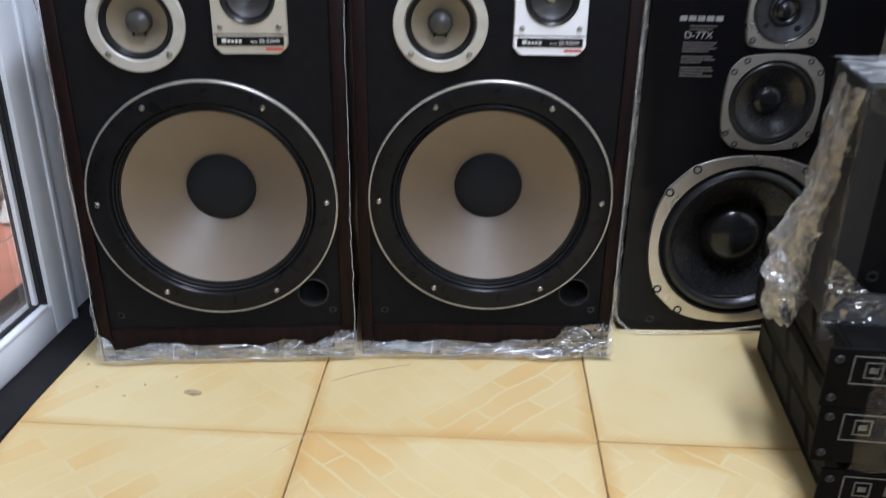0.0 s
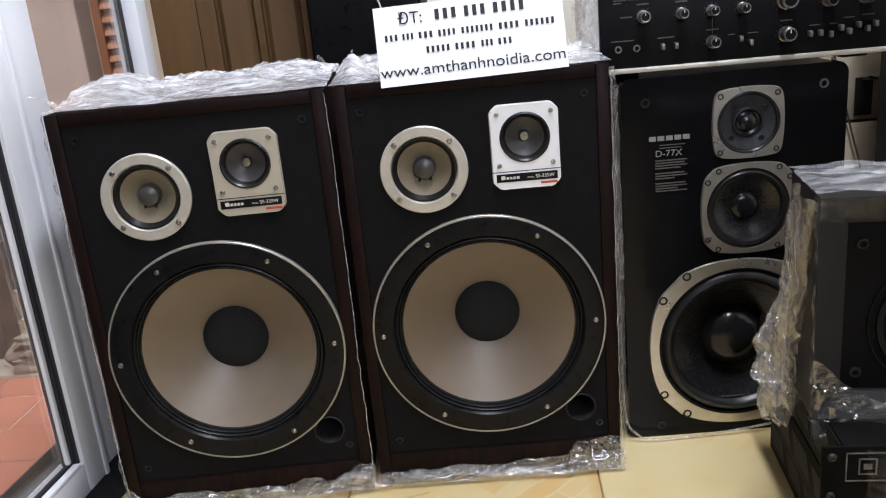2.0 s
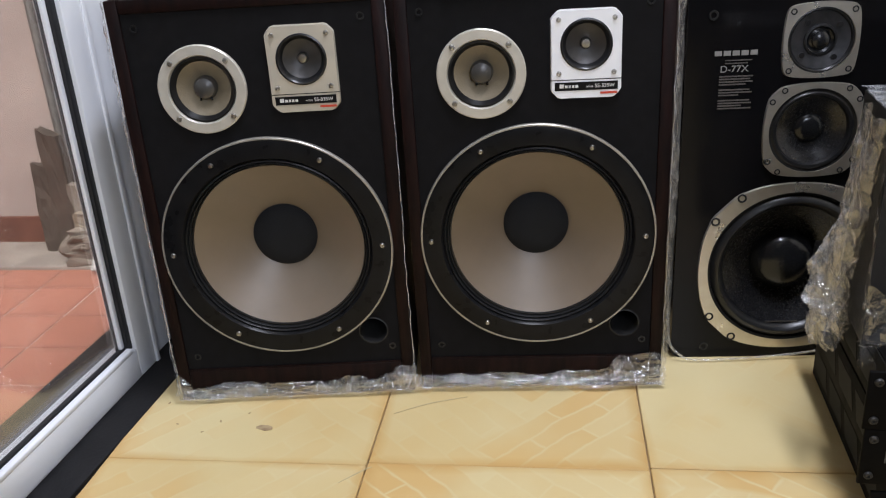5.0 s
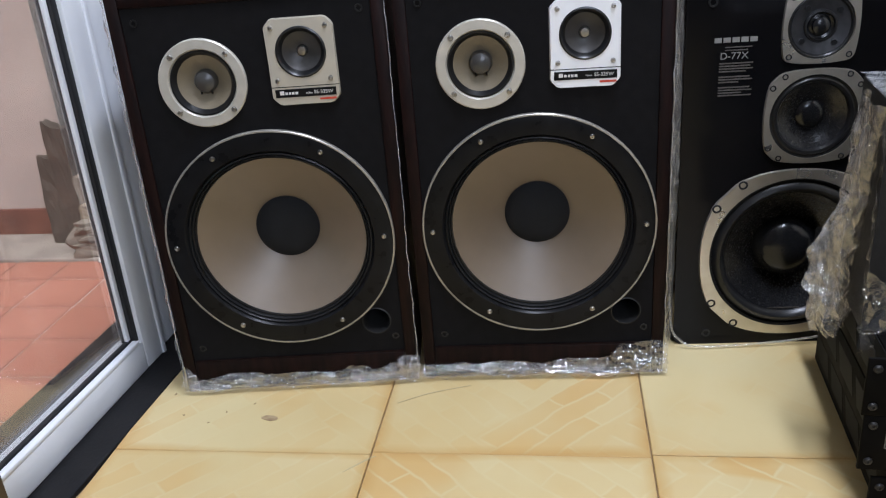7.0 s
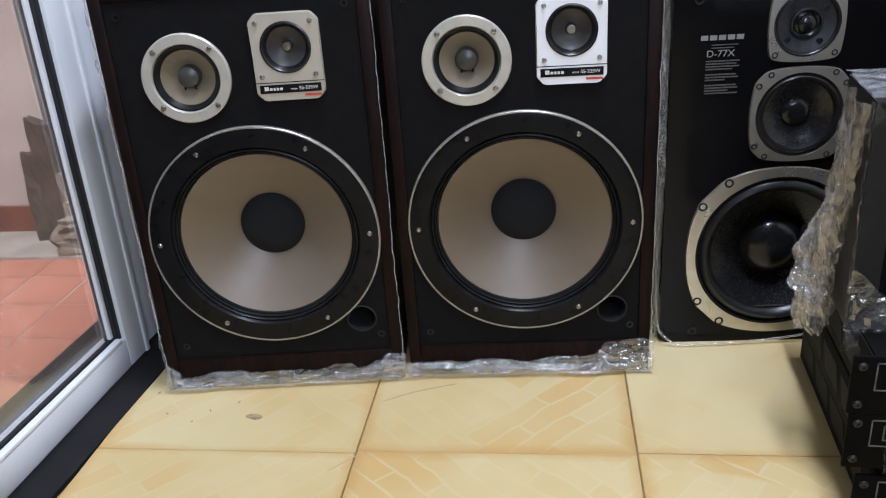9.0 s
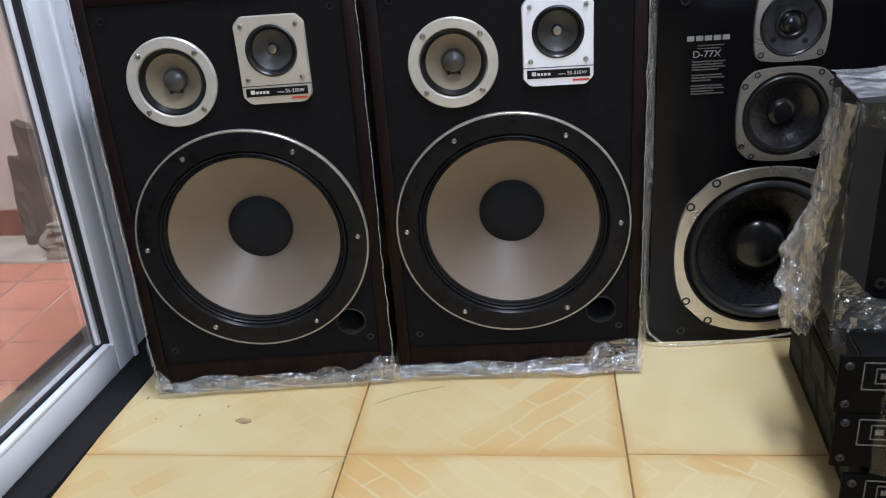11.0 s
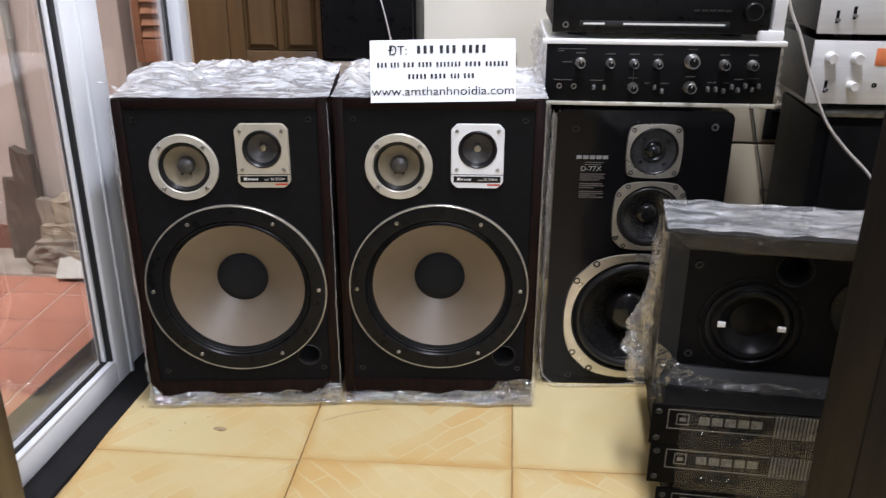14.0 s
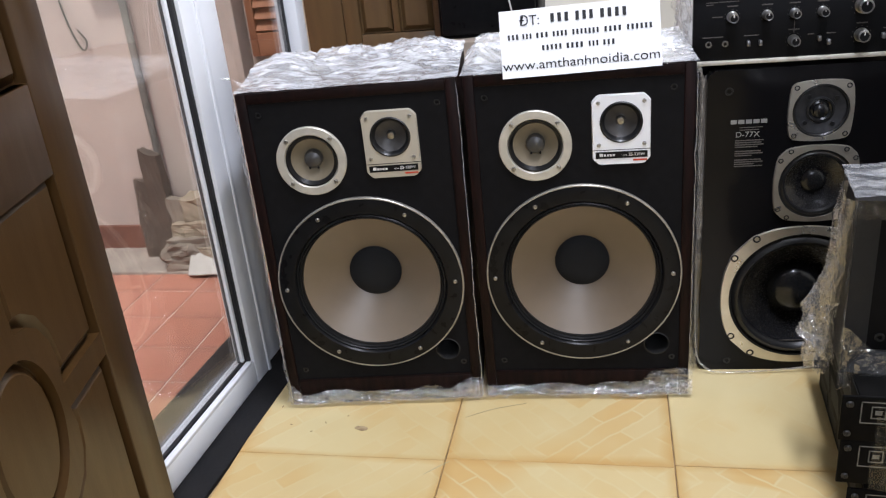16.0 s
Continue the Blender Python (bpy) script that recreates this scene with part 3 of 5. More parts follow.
def floor_speaker(name, m, label, plate_mat, seed, side_strip, foot_bump, peak, wisps):
    sp = thing(name, m, label, "loudspeaker", "pair of wooden loudspeakers")
    H, W, D, WZ = 0.656, 0.198, 0.31, 0.268
    part("side_panel", box(-W, -W + 0.019, 0.0, D, 0, H, 0.002), M_WOOD, sp)
    part("side_panel", box(W - 0.019, W, 0.0, D, 0, H, 0.002), M_WOOD, sp)
    part("top_panel", box(-W + 0.0192, W - 0.0192, 0.0, D, H - 0.019, H, 0.002), M_WOOD, sp)
    part("bottom_panel", box(-W + 0.0192, W - 0.0192, 0.0, D, 0, 0.056, 0.002), M_WOOD, sp)
    part("back_panel", box(-W + 0.0192, W - 0.0192, D - 0.02, D - 0.002, 0.0562, H - 0.0192), M_WOOD, sp)
    mx, mz, tx, tz = -0.077, 0.525, 0.073, 0.561
    part("baffle", holed(-W + 0.0192, W - 0.0192, 0.0562, H - 0.0192, [(0, WZ, 0.166), (mx, mz, 0.053), (tx, tz, 0.036), (0.137, 0.115, 0.0225)], 0.004, 0.022), M_BAFFLE, sp, "matt black front baffle", smooth=False)
    part("baffle_bead", box(-W + 0.02, W - 0.02, 0.0012, 0.0038, 0.0562, 0.0578), M_WOOD, sp)
    # woofer
    wf = part("woofer_frame", lathe([(0.166, 0.012), (0.1795, 0.004), (0.1785, -0.003), (0.172, -0.0045), (0.150, -0.004), (0.146, 0.001), (0.1445, 0.010), (0.150, 0.018)], 0, WZ, 96), M_BLACK, sp, "black woofer frame")
    part("trim_ring", lathe([(0.1817, 0.0038), (0.1817, -0.003), (0.1806, -0.0042), (0.1786, -0.0042), (0.1786, 0.0)], 0, WZ, 96), M_RING, wf, "pale metal trim ring")
    roll = [(0.1462, 0.008), (0.1452, 0.0005), (0.1435, -0.0005), (0.142, 0.002), (0.1415, 0.008), (0.1405, 0.0035), (0.1392, 0.0025), (0.138, 0.005), (0.1375, 0.011), (0.1365, 0.0075), (0.1355, 0.0075), (0.134, 0.014)]
    part("surround", lathe(roll, 0, WZ, 96), M_RUBBER, wf, "ribbed black surround")
    part("cone", lathe([(0.1358, 0.0105), (0.128, 0.0165), (0.115, 0.026), (0.10, 0.0365), (0.085, 0.0465), (0.07, 0.0565), (0.055, 0.066), (0.04, 0.074)], 0, WZ, 96), M_CONE, wf, "beige paper cone")
    part("dust_cap", lathe([(0.0525, 0.069), (0.0525, 0.065), (0.048, 0.06), (0.038, 0.055), (0.022, 0.0515), (0, 0.050)], 0, WZ, 48), M_CAP, wf, "black felt dust cap")
    for k in range(6):
        a = math.pi / 3 * k
        screw(wf, 0.165 * math.cos(a), WZ + 0.165 * math.sin(a), -0.0042, 0.0034)
    # midrange
    mr = part("midrange_frame", lathe([(0.065, 0.004), (0.065, -0.0015), (0.0635, -0.003), (0.0505, -0.003), (0.0485, 0.0), (0.047, 0.008)], mx, mz, 64), M_TRIM, sp, "pale metal midrange ring")
    part("gasket_ring", lathe([(0.0485, 0.002), (0.0478, -0.0005), (0.0455, -0.0005), (0.043, 0.004), (0.0395, 0.009)], mx, mz, 64), M_RUBBER, mr)
    part("cone", lathe([(0.0402, 0.0078), (0.033, 0.0125), (0.024, 0.019), (0.014, 0.025)], mx, mz, 64), M_MIDCONE, mr, "olive paper cone")
    part("dust_cap", lathe([(0.0172, 0.024), (0.0172, 0.015), (0.0145, 0.0085), (0.008, 0.0052), (0, 0.0042)], mx, mz, 32), M_CAPGREY, mr, "grey dust cap")
    for s in (-1, 1):
        part("lead_wire", tube(glide([(mx + s * 0.007, 0.0165, mz - 0.011), (mx + s * 0.0078, 0.0125, mz - 0.015), (mx + s * 0.0082, 0.0125, mz - 0.018)], 5), 0.0017, 6), M_BLACK, mr)
    for k in range(4):
        a = math.radians(45 + 90 * k)
        screw(mr, mx + 0.0572 * math.cos(a), mz + 0.0572 * math.sin(a), -0.003, 0.0034, None)
    # tweeter and its plate
    pz = 0.547
    tw = part("tweeter_plate", plate(rect_oct(0.0505, 0.063, 0.011), 0.0365, -0.0028, 0.004, tx, pz, tz - pz), plate_mat, sp, "faceplate with cut corners")
    part("horn_ring", lathe([(0.0372, 0.002), (0.0368, -0.0038), (0.0345, -0.0045), (0.0315, -0.002), (0.030, 0.004), (0.0275, 0.006)], tx, tz, 64), M_RUBBER, tw, "black horn ring")
    part("tweeter_cone", lathe([(0.0285, 0.0045), (0.022, 0.0095), (0.012, 0.014), (0.008, 0.015)], tx, tz, 48), M_DARKCONE, tw, "dark tweeter cone")
    part("phase_plug", lathe([(0.0072, 0.016), (0.0072, 0.008), (0.006, 0.0055), (0, 0.0048)], tx, tz, 24), M_SCREW, tw, "bright centre plug")
    for dx in (-0.039, 0.039):
        for dz in (0.0385, -0.0385):
            screw(tw, tx + dx, tz + dz * 0.98 - 0.002, -0.0028, 0.003)
    part("name_strip", box(tx - 0.0448, tx + 0.0448, -0.0036, -0.0027, 0.4965, 0.5085), M_BLACK, tw, "black name strip", smooth=False)
    part("groove", box(tx - 0.0505, tx + 0.0505, -0.0031, -0.0027, 0.5112, 0.5123), M_BLACK, tw, smooth=False)
    part("red_bar", box(tx + 0.020, tx + 0.044, -0.0036, -0.0027, 0.4905, 0.4935), M_RED, tw, "small red bar", smooth=False)
    mark = bmesh.new()
    for k, (a, b) in enumerate(((-0.038, -0.031), (-0.0305, -0.0255), (-0.025, -0.021), (-0.0205, -0.016), (-0.0155, -0.0105))):
        box(tx + a, tx + b - 0.001, -0.0042, -0.0035, 0.5005, 0.5042 if k else 0.506, bm=mark)
    part("maker_mark", mark, M_PRINT, tw, "plain white maker mark", smooth=False)
    write("model_word", "MODEL", 0.003, M_PRINT, tw, pose(tx + 0.0002, -0.0038, 0.5006))
    write("model_number", "SS-335W", 0.0074, M_PRINT, tw, pose(tx + 0.0122, -0.0038, 0.5001))
    # port and grille sockets
    part("port_tube", lathe([(0.0245, 0.0035), (0.0225, 0.0025), (0.0215, 0.006), (0.0215, 0.09), (0, 0.09)], 0.137, 0.115, 40), M_CHAR, sp, "dark bass port")
    for x, z in ((-0.162, 0.616), (0.162, 0.616), (-0.16, 0.081), (0.166, 0.085)):
        part("grille_socket", lathe([(0.0058, 0.0042), (0.0055, 0.0022), (0.0035, 0.0022), (0.003, 0.009), (0, 0.009)], x, z, 16), M_RUBBER, sp)
    # stretch film
    part("foot_film", sheet(240, 26, front_wrap(seed, -W - 0.004, W + 0.004, 0.022, 0.042, foot_bump)), M_FILM, sp, "crumpled clear stretch film round the foot", smooth=False)
    part("foot_film_fold", sheet(160, 12, front_wrap(seed + 4, -W - 0.006, W + 0.006, 0.014, 0.03, lambda u: foot_bump(u) * 0.5)), M_FILM, sp, "", smooth=False)

    def top_fn(u, v):
        x, y = -W - 0.004 + (2 * W + 0.008) * u, -0.002 + (D + 0.004) * v
        mid = max(0.0, min(1.0, (v - 0.1) * 1.5))
        h = 0.003 + 0.02 * mid * (0.45 + 0.9 * noise.noise(Vector((u * 3 + seed, v * 3, 1)))) + peak(u, v)
        q = crumple(Vector((x * 0.7, y * 1.2, 0)), 0.006 * (0.15 + mid), 17, seed + 2)
        f = crumple(Vector((x, y, 0)), 0.004 * (0.12 + mid), 40, seed + 6)
        return Vector((x, y, H + max(h, 0.003) + max(-h * 0.6, q.z + f.z)))
    part("top_film", sheet(130, 80, top_fn), M_FILM_MILKY, sp, "milky bunched film over the top", smooth=False)
    for wx, wy, wh, lean in wisps:
        def wisp(u, v, wx=wx, wy=wy, wh=wh, lean=lean):
            w = 0.012 * (1 - 0.75 * v)
            p = Vector((wx + lean * v + w * (u - 0.5) * math.cos(v * 4), wy + w * (u - 0.5) * math.sin(v * 4), H + 0.008 + wh * v))
            return crumple(p, 0.004, 40, seed + wx)
        part("film_wisp", sheet(6, 18, wisp), M_FILM_HALF, sp, "", smooth=False)
    for sx, wid in side_strip:
        def side_fn(u, v, sx=sx, wid=wid):
            z = 0.004 + (H - 0.006) * v
            off = 0.004 + 0.004 * noise.noise(Vector((seed + sx, z * 6, u)))
            p = Vector((sx * (W + 0.001 + off * u + wid * u * 0.6), -0.002 + 0.02 * u, z))
            return crumple(p, 0.0035, 30, seed + sx)
        if wid > 0.01:
            part("side_film", sheet(4, 110, side_fn), M_FILM, sp, "", smooth=False)
        part("corner_fold", tube([crumple(Vector((sx * (W + 0.0012), -0.002, 0.02 + 0.63 * k / 80)), 0.002, 24, seed + 9) for k in range(81)], 0.0008, 6), M_FILM_HALF, sp)
    return sp


def bump_a(u):
    return 0.028 * math.exp(-((u - 0.96) / 0.09) ** 2) + 0.02 * math.exp(-((u - 0.03) / 0.03) ** 2) + 0.012 * math.exp(-((u - 0.75) / 0.06) ** 2)


def bump_b(u):
    return 0.032 * max(0.0, min(1.0, (u - 0.66) / 0.26)) ** 1.5 + 0.012 * math.exp(-((u - 0.82) / 0.02) ** 2)


def peak_a(u, v):
    return 0.026 * math.exp(-((u - 0.16) / 0.12) ** 2 - ((v - 0.55) / 0.3) ** 2) + 0.012 * math.exp(-((u - 0.7) / 0.25) ** 2 - ((v - 0.8) / 0.3) ** 2)


def peak_b(u, v):
    return 0.03 * math.exp(-((u - 0.06) / 0.05) ** 2 - ((v - 0.4) / 0.16) ** 2)


left_speaker = floor_speaker("floor_loudspeaker", pose(-0.1525, 1.2815, 0, 0, 0, 6.5), "dark rosewood loudspeaker with cream tweeter plate, wrapped in clear film", M_PLATE_CREAM, 1.3, ((-1, 0.012), (1, 0.006)), bump_a, peak_a, ((-0.1, 0.06, 0.022, 0.02), (0.19, 0.2, 0.03, -0.012), (-0.19, 0.03, 0.02, -0.03), (0.09, 0.22, 0.02, 0.015)))
right_speaker = floor_speaker("floor_loudspeaker", pose(0.2525, 1.3215, 0, 0, 0, 3.0), "dark rosewood loudspeaker with white tweeter plate under a paper sign", M_PLATE_WHITE, 5.1, ((1, 0.012),), bump_b, peak_b, ((-0.185, 0.1, 0.035, 0.012), (-0.15, 0.16, 0.03, 0.02), (0.17, 0.12, 0.022, -0.01)))

# ---- black lacquered loudspeaker ----
on = thing("bookshelf_loudspeaker", pose(0.651, 1.432, 0, 0, 0, 3.0), "glossy black three-way loudspeaker with champagne driver frames", "loudspeaker")
OW, OH, OX = 0.1735, 0.618, 0.022
oz_w, oz_m, oz_t = 0.167, 0.399, 0.5365
ox_w, ox_m = 0.012, 0.024


def tablet(w, h, r, y0, y1, holes):
    """A panel with rounded corners and round holes."""
    bm = bmesh.new()
    rim = []
    for cx, cz, a0 in ((w - r, h - r, 0), (-w + r, h - r, 90), (-w + r, r, 180), (w - r, r, 270)):
        for k in range(9):
            a = radians(a0 + 90 * k / 8)
            rim.append(bm.verts.new((cx + r * math.cos(a), y0, cz + r * math.sin(a))))
    edges = [bm.edges.new((rim[i], rim[(i + 1) % len(rim)])) for i in range(len(rim))]
    for cx, cz, rad in holes:
        ring = [bm.verts.new((cx + rad * math.cos(2 * math.pi * i / 64), y0, cz + rad * math.sin(2 * math.pi * i / 64))) for i in range(64)]
        edges += [bm.edges.new((ring[i], ring[(i + 1) % 64])) for i in range(64)]
    bmesh.ops.triangle_fill(bm, edges=edges, use_beauty=True)
    res = bmesh.ops.extrude_face_region(bm, geom=list(bm.faces))
    for v in res["geom"]:
        if isinstance(v, bmesh.types.BMVert):
            v.co.y = y1
    return bm


part("front_panel", tablet(OW, OH, 0.018, 0.0, 0.025, [(ox_w, oz_w, 0.128), (ox_m, oz_m, 0.064), (OX, oz_t, 0.046)]), M_PIANO, on, "gloss black front", smooth=False)
part("cabinet", box(-OW, OW, 0.085, 0.36, 0, OH, 0.012), M_PIANO, on)
part("cabinet_sleeve", box(-OW + 0.002, OW - 0.002, 0.0255, 0.0845, 0.001, 0.006), M_PIANO, on)
for s in (-1, 1):
    part("cabinet_side", box(s * OW - (0.012 if s > 0 else 0), s * OW + (0.012 if s < 0 else 0), 0.0255, 0.0845, 0.018, OH - 0.018), M_PIANO, on)
part("cabinet_top", box(-OW + 0.018, OW - 0.018, 0.0255, 0.0845, OH - 0.012, OH - 0.0005), M_PIANO, on)


def o_driver(name, cx, cz, half, bow, corner, hole, screws, r_screw, label):
    """A driver plate with bowed sides and cut corners; screws as offsets from its centre."""
    def rr(a):
        c, s = abs(math.cos(a)), abs(math.sin(a))
        c, s = max(c, s), min(c, s)
        flat = (half - bow * min(1.6, (s / c * half / (corner - half)) ** 2)) / c
        return (flat ** -70 + (corner / (c + s)) ** -70) ** (-1 / 70)
    f = part(name, plate(rr, hole, -0.004, 0.001, cx, cz, 0.0), M_FRAME_O, on, label)
    for dx, dz in screws:
        part("screw", lathe([(r_screw * 1.5, -0.0042), (r_screw * 1.3, -0.0052), (r_screw, -0.0052), (r_screw * 0.8, -0.0035), (0, -0.0035)], cx + dx, cz + dz, 14), M_HOLE, f)
    return f


def eight(p, q):
    return [(sx * a, sz * b) for a, b in ((p, q), (q, p)) for sx in (-1, 1) for sz in (-1, 1)]


wo = o_driver("woofer_frame", ox_w, oz_w, 0.149, 0.010, 0.223, 0.1325, eight(0.125, 0.086), 0.005, "champagne metal woofer frame")
part("surround", lathe([(0.133, 0.002), (0.1325, -0.0032), (0.129, -0.0025), (0.1275, 0.003), (0.122, -0.004), (0.116, -0.006), (0.110, -0.002), (0.106, 0.008)], ox_w, oz_w, 96), M_RUBBER, wo, "black rubber surround")
part("cone", lathe([(0.1062, 0.006), (0.09, 0.018), (0.07, 0.031), (0.045, 0.046)], ox_w, oz_w, 96), M_CARBON, wo, "black cone")
part("dust_cap", lathe([(0.0535, 0.041), (0.0525, 0.032), (0.047, 0.022), (0.039, 0.0145), (0.029, 0.009), (0.018, 0.0055), (0.008, 0.0038), (0, 0.0035)], ox_w, oz_w, 64), M_DOME, wo, "domed black cap")
part("cone_print", box(ox_w - 0.028, ox_w + 0.024, 0.0045, 0.0055, oz_w - 0.1035, oz_w - 0.1015), M_GREYPRINT, wo, "tiny pale print")
mi = o_driver("midrange_frame", ox_m, oz_m, 0.0755, 0.004, 0.1235, 0.066, eight(0.0643, 0.0475), 0.0032, "champagne metal midrange frame")
part("surround", lathe([(0.0665, 0.002), (0.066, -0.0025), (0.062, -0.001), (0.059, -0.0035), (0.055, -0.0025), (0.052, 0.004)], ox_m, oz_m, 72), M_RUBBER, mi)
part("cone", lathe([(0.0528, 0.003), (0.042, 0.009), (0.03, 0.0145), (0.0, 0.018)], ox_m, oz_m, 72), M_CARBON, mi)
part("dust_cap", lathe([(0.024, 0.0168), (0.021, 0.0125), (0.013, 0.0095), (0, 0.0085)], ox_m, oz_m, 48), M_DOME, mi)
tw_o = o_driver("tweeter_frame", OX, oz_t, 0.0565, 0.003, 0.0985, 0.0485, [(sx * 0.0435, sz * 0.0435) for sx in (-1, 1) for sz in (-1, 1)], 0.0032, "champagne metal tweeter frame")
part("gasket_ring", lathe([(0.0487, 0.002), (0.048, -0.0015), (0.0455, -0.002), (0.0432, 0.001)], OX, oz_t, 72), M_RUBBER, tw_o, "black ring")
part("disc", lathe([(0.0434, 0.0012), (0.0425, 0.0002), (0.024, 0.003)], OX, oz_t, 72), M_TWDISC, tw_o, "turned dark metal disc")
part("inner_ring", lathe([(0.0243, 0.003), (0.0235, -0.001), (0.0205, -0.0015), (0.0195, 0.004)], OX, oz_t, 48), M_RUBBER, tw_o, "black ring")
part("dome", lathe([(0.0197, 0.004), (0.016, 0.0055), (0.0125, 0.004), (0.012, -0.001), (0.008, -0.0035), (0, -0.0045)], OX, oz_t, 48), M_DOME, tw_o, "small black dome")
for a in (40, 130, 220, 310):
    part("disc_bolt", lathe([(0.0042, 0.002), (0.0042, -0.0012), (0.003, -0.0014), (0, -0.0008)], OX + 0.0335 * math.cos(radians(a)), oz_t + 0.0335 * math.sin(radians(a)), 14), M_RUBBER, tw_o)
for x, z, b in ((-0.136, 0.580, 0), (0.1365, 0.5865, 1), (-0.118, 0.022, 0), (0.15, 0.022, 0)):
    part("grille_socket", lathe([(0.0075, 0.0002), (0.007, -0.0018), (0.0045, -0.0018), (0.004, 0.006), (0, 0.006)], x, z, 20), M_STEEL if b else M_RUBBER, on)
mk = bmesh.new()
for k in range(5):
    x = -0.131 + k * 0.0131
    box(x, x + 0.0105, -0.0008, 0.0, 0.5195, 0.5268, 0.0, bm=mk)
part("maker_mark", mk, M_MARK, on, "plain pale maker mark", smooth=False)
write("model_number", "D-77X", 0.0145, M_MARK, on, pose(-0.122, -0.0006, 0.4945), squeeze=1.05)
for k in range(13):
    if k in (4, 8):
        continue
    w = (0.05, 0.046, 0.05, 0.04, 0, 0.046, 0.05, 0.03, 0, 0.047, 0.05, 0.035, 0.05)[k]
    part("print_line", box(-0.122, -0.122 + w, -0.0006, 0.0, 0.487 - k * 0.0041, 0.489 - k * 0.0041), M_GREYPRINT, on, smooth=False)
for k, w in enumerate((0.04, 0.034)):
    part("print_line", box(-0.115, -0.115 + w, -0.0006, 0.0, 0.5115 - k * 0.0045, 0.5130 - k * 0.0045), M_GREYPRINT, on, smooth=False)


def sleeve(u, v):
    z = 0.012 + 0.6 * v
    p = Vector((-OW - 0.002 - 0.010 * u, 0.004 + 0.004 * math.sin(v * 9) - 0.012 * u, z))
    return crumple(p, 0.0014, 26, 3.0)


part("film_sleeve", sheet(5, 90, sleeve), M_FILM_DULL, on, "loose clear film down the side", smooth=False)
hem = glide([(-OW - 0.012, -0.004, 0.5), (-OW - 0.011, -0.006, 0.25), (-OW - 0.008, -0.008, 0.06), (-OW + 0.012, -0.014, 0.014), (-OW + 0.05, -0.018, 0.0045), (0.0, -0.012, 0.007), (0.09, -0.006, 0.016), (0.15, -0.004, 0.024)], 10)
part("film_hem", tube(hem, 0.0022, 8), M_FILM_DULL, on, "rolled film hem round the foot")

# ---- integrated amplifier on the black loudspeaker ----
amp = thing("integrated_amplifier", pose(0.672, 1.4375, 0.6205, 0, 0, 1.0), "black-faced stereo amplifier with pale metal case, wrapped in film", "amplifier")
AX0, AX1 = -0.226, 0.226
part("case", box(AX0 + 0.004, AX1 - 0.004, 0.014, 0.33, 0.012, 0.128, 0.003), M_WHITEMETAL, amp, "pale metal case")
for x in (AX0 + 0.05, AX1 - 0.05):
    part("foot", box(x - 0.02, x + 0.02, 0.04, 0.08, -0.003, 0.012, 0.003), M_BLACK, amp)
    part("foot", box(x - 0.02, x + 0.02, 0.26, 0.30, -0.003, 0.012, 0.003), M_BLACK, amp)
part("bottom_bezel", box(AX0 + 0.002, AX1 - 0.004, -0.004, 0.0135, 0.006, 0.0135, 0.0015), M_TRIM, amp, "dull champagne metal edge")
part("top_bezel", box(AX0 - 0.004, AX1 + 0.003, -0.004, 0.0135, 0.1235, 0.1325, 0.0015), M_WHITEMETAL, amp, "pale metal edge")
part("front_panel", box(AX0 + 0.005, AX1 - 0.007, 0.0, 0.0135, 0.0137, 0.1233, 0.001), M_AMP, amp, "black front panel")


def knob(x, z, r, h=0.02, parent=None, y=0.0, m=None):
    k = part("knob", lathe([(r * 1.12, y), (r * 1.12, y - h * 0.2), (r, y - h * 0.25), (r * 0.96, y - h), (r * 0.86, y - h * 1.06), (0, y - h * 1.0)], x, z, 32), m or M_KNOB, parent, "turned metal knob")
    part("knob_face", lathe([(r * 0.72, y - h * 1.0), (r * 0.7, y - h * 1.09), (0, y - h * 1.09)], x, z, 24), M_BLACK, k)
    part("pointer", box(x - 0.0006, x + 0.0006, y - h * 1.13, y - h * 1.08, z + r * 0.2, z + r * 0.68), M_PRINT, k, smooth=False)
    for i in range(9):
        a = radians(-45 + i * 33.75)
        box(x + r * 1.45 * math.cos(a) - 0.0006, x + r * 1.45 * math.cos(a) + 0.0006, y - 0.0006, y, z + r * 1.45 * math.sin(a) - 0.0006, z + r * 1.45 * math.sin(a) + 0.0006, bm=ticks)
    return k


ticks = bmesh.new()
for x, z, r in ((-0.156, 0.0885, 0.0085), (-0.099, 0.0885, 0.0075), (-0.054, 0.0885, 0.0075), (-0.009, 0.0885, 0.0075), (0.055, 0.094, 0.0125), (0.116, 0.0885, 0.0085), (0.169, 0.0885, 0.0085), (-0.053, 0.0425, 0.0085), (0.056, 0.0445, 0.0105)):
    knob(x, z, r, 0.02, amp)
    box(x - 0.009, x + 0.009, -0.0006, 0, z + r + 0.0085, z + r + 0.0105, bm=ticks)
for x0, x1, z in ((-0.200, -0.180, 0.1135), (-0.178, -0.146, 0.1135), (-0.200, -0.188, 0.1095), (-0.19, -0.172, 0.0885), (-0.205, -0.17, 0.054), (-0.135, -0.110, 0.054), (-0.03, -0.02, 0.05), (0.0, 0.015, 0.05), (0.09, 0.105, 0.053), (0.12, 0.13, 0.053), (0.14, 0.156, 0.06), (0.165, 0.185, 0.062)):
    box(x0, x1, -0.0006, 0, z, z + 0.0016, bm=ticks)
box(-0.0535, -0.0525, -0.0006, 0, 0.055, 0.078, bm=ticks)
tagged(part("panel_print", ticks, M_GREYPRINT, amp, "pale scale marks", smooth=False), kind="stuff")
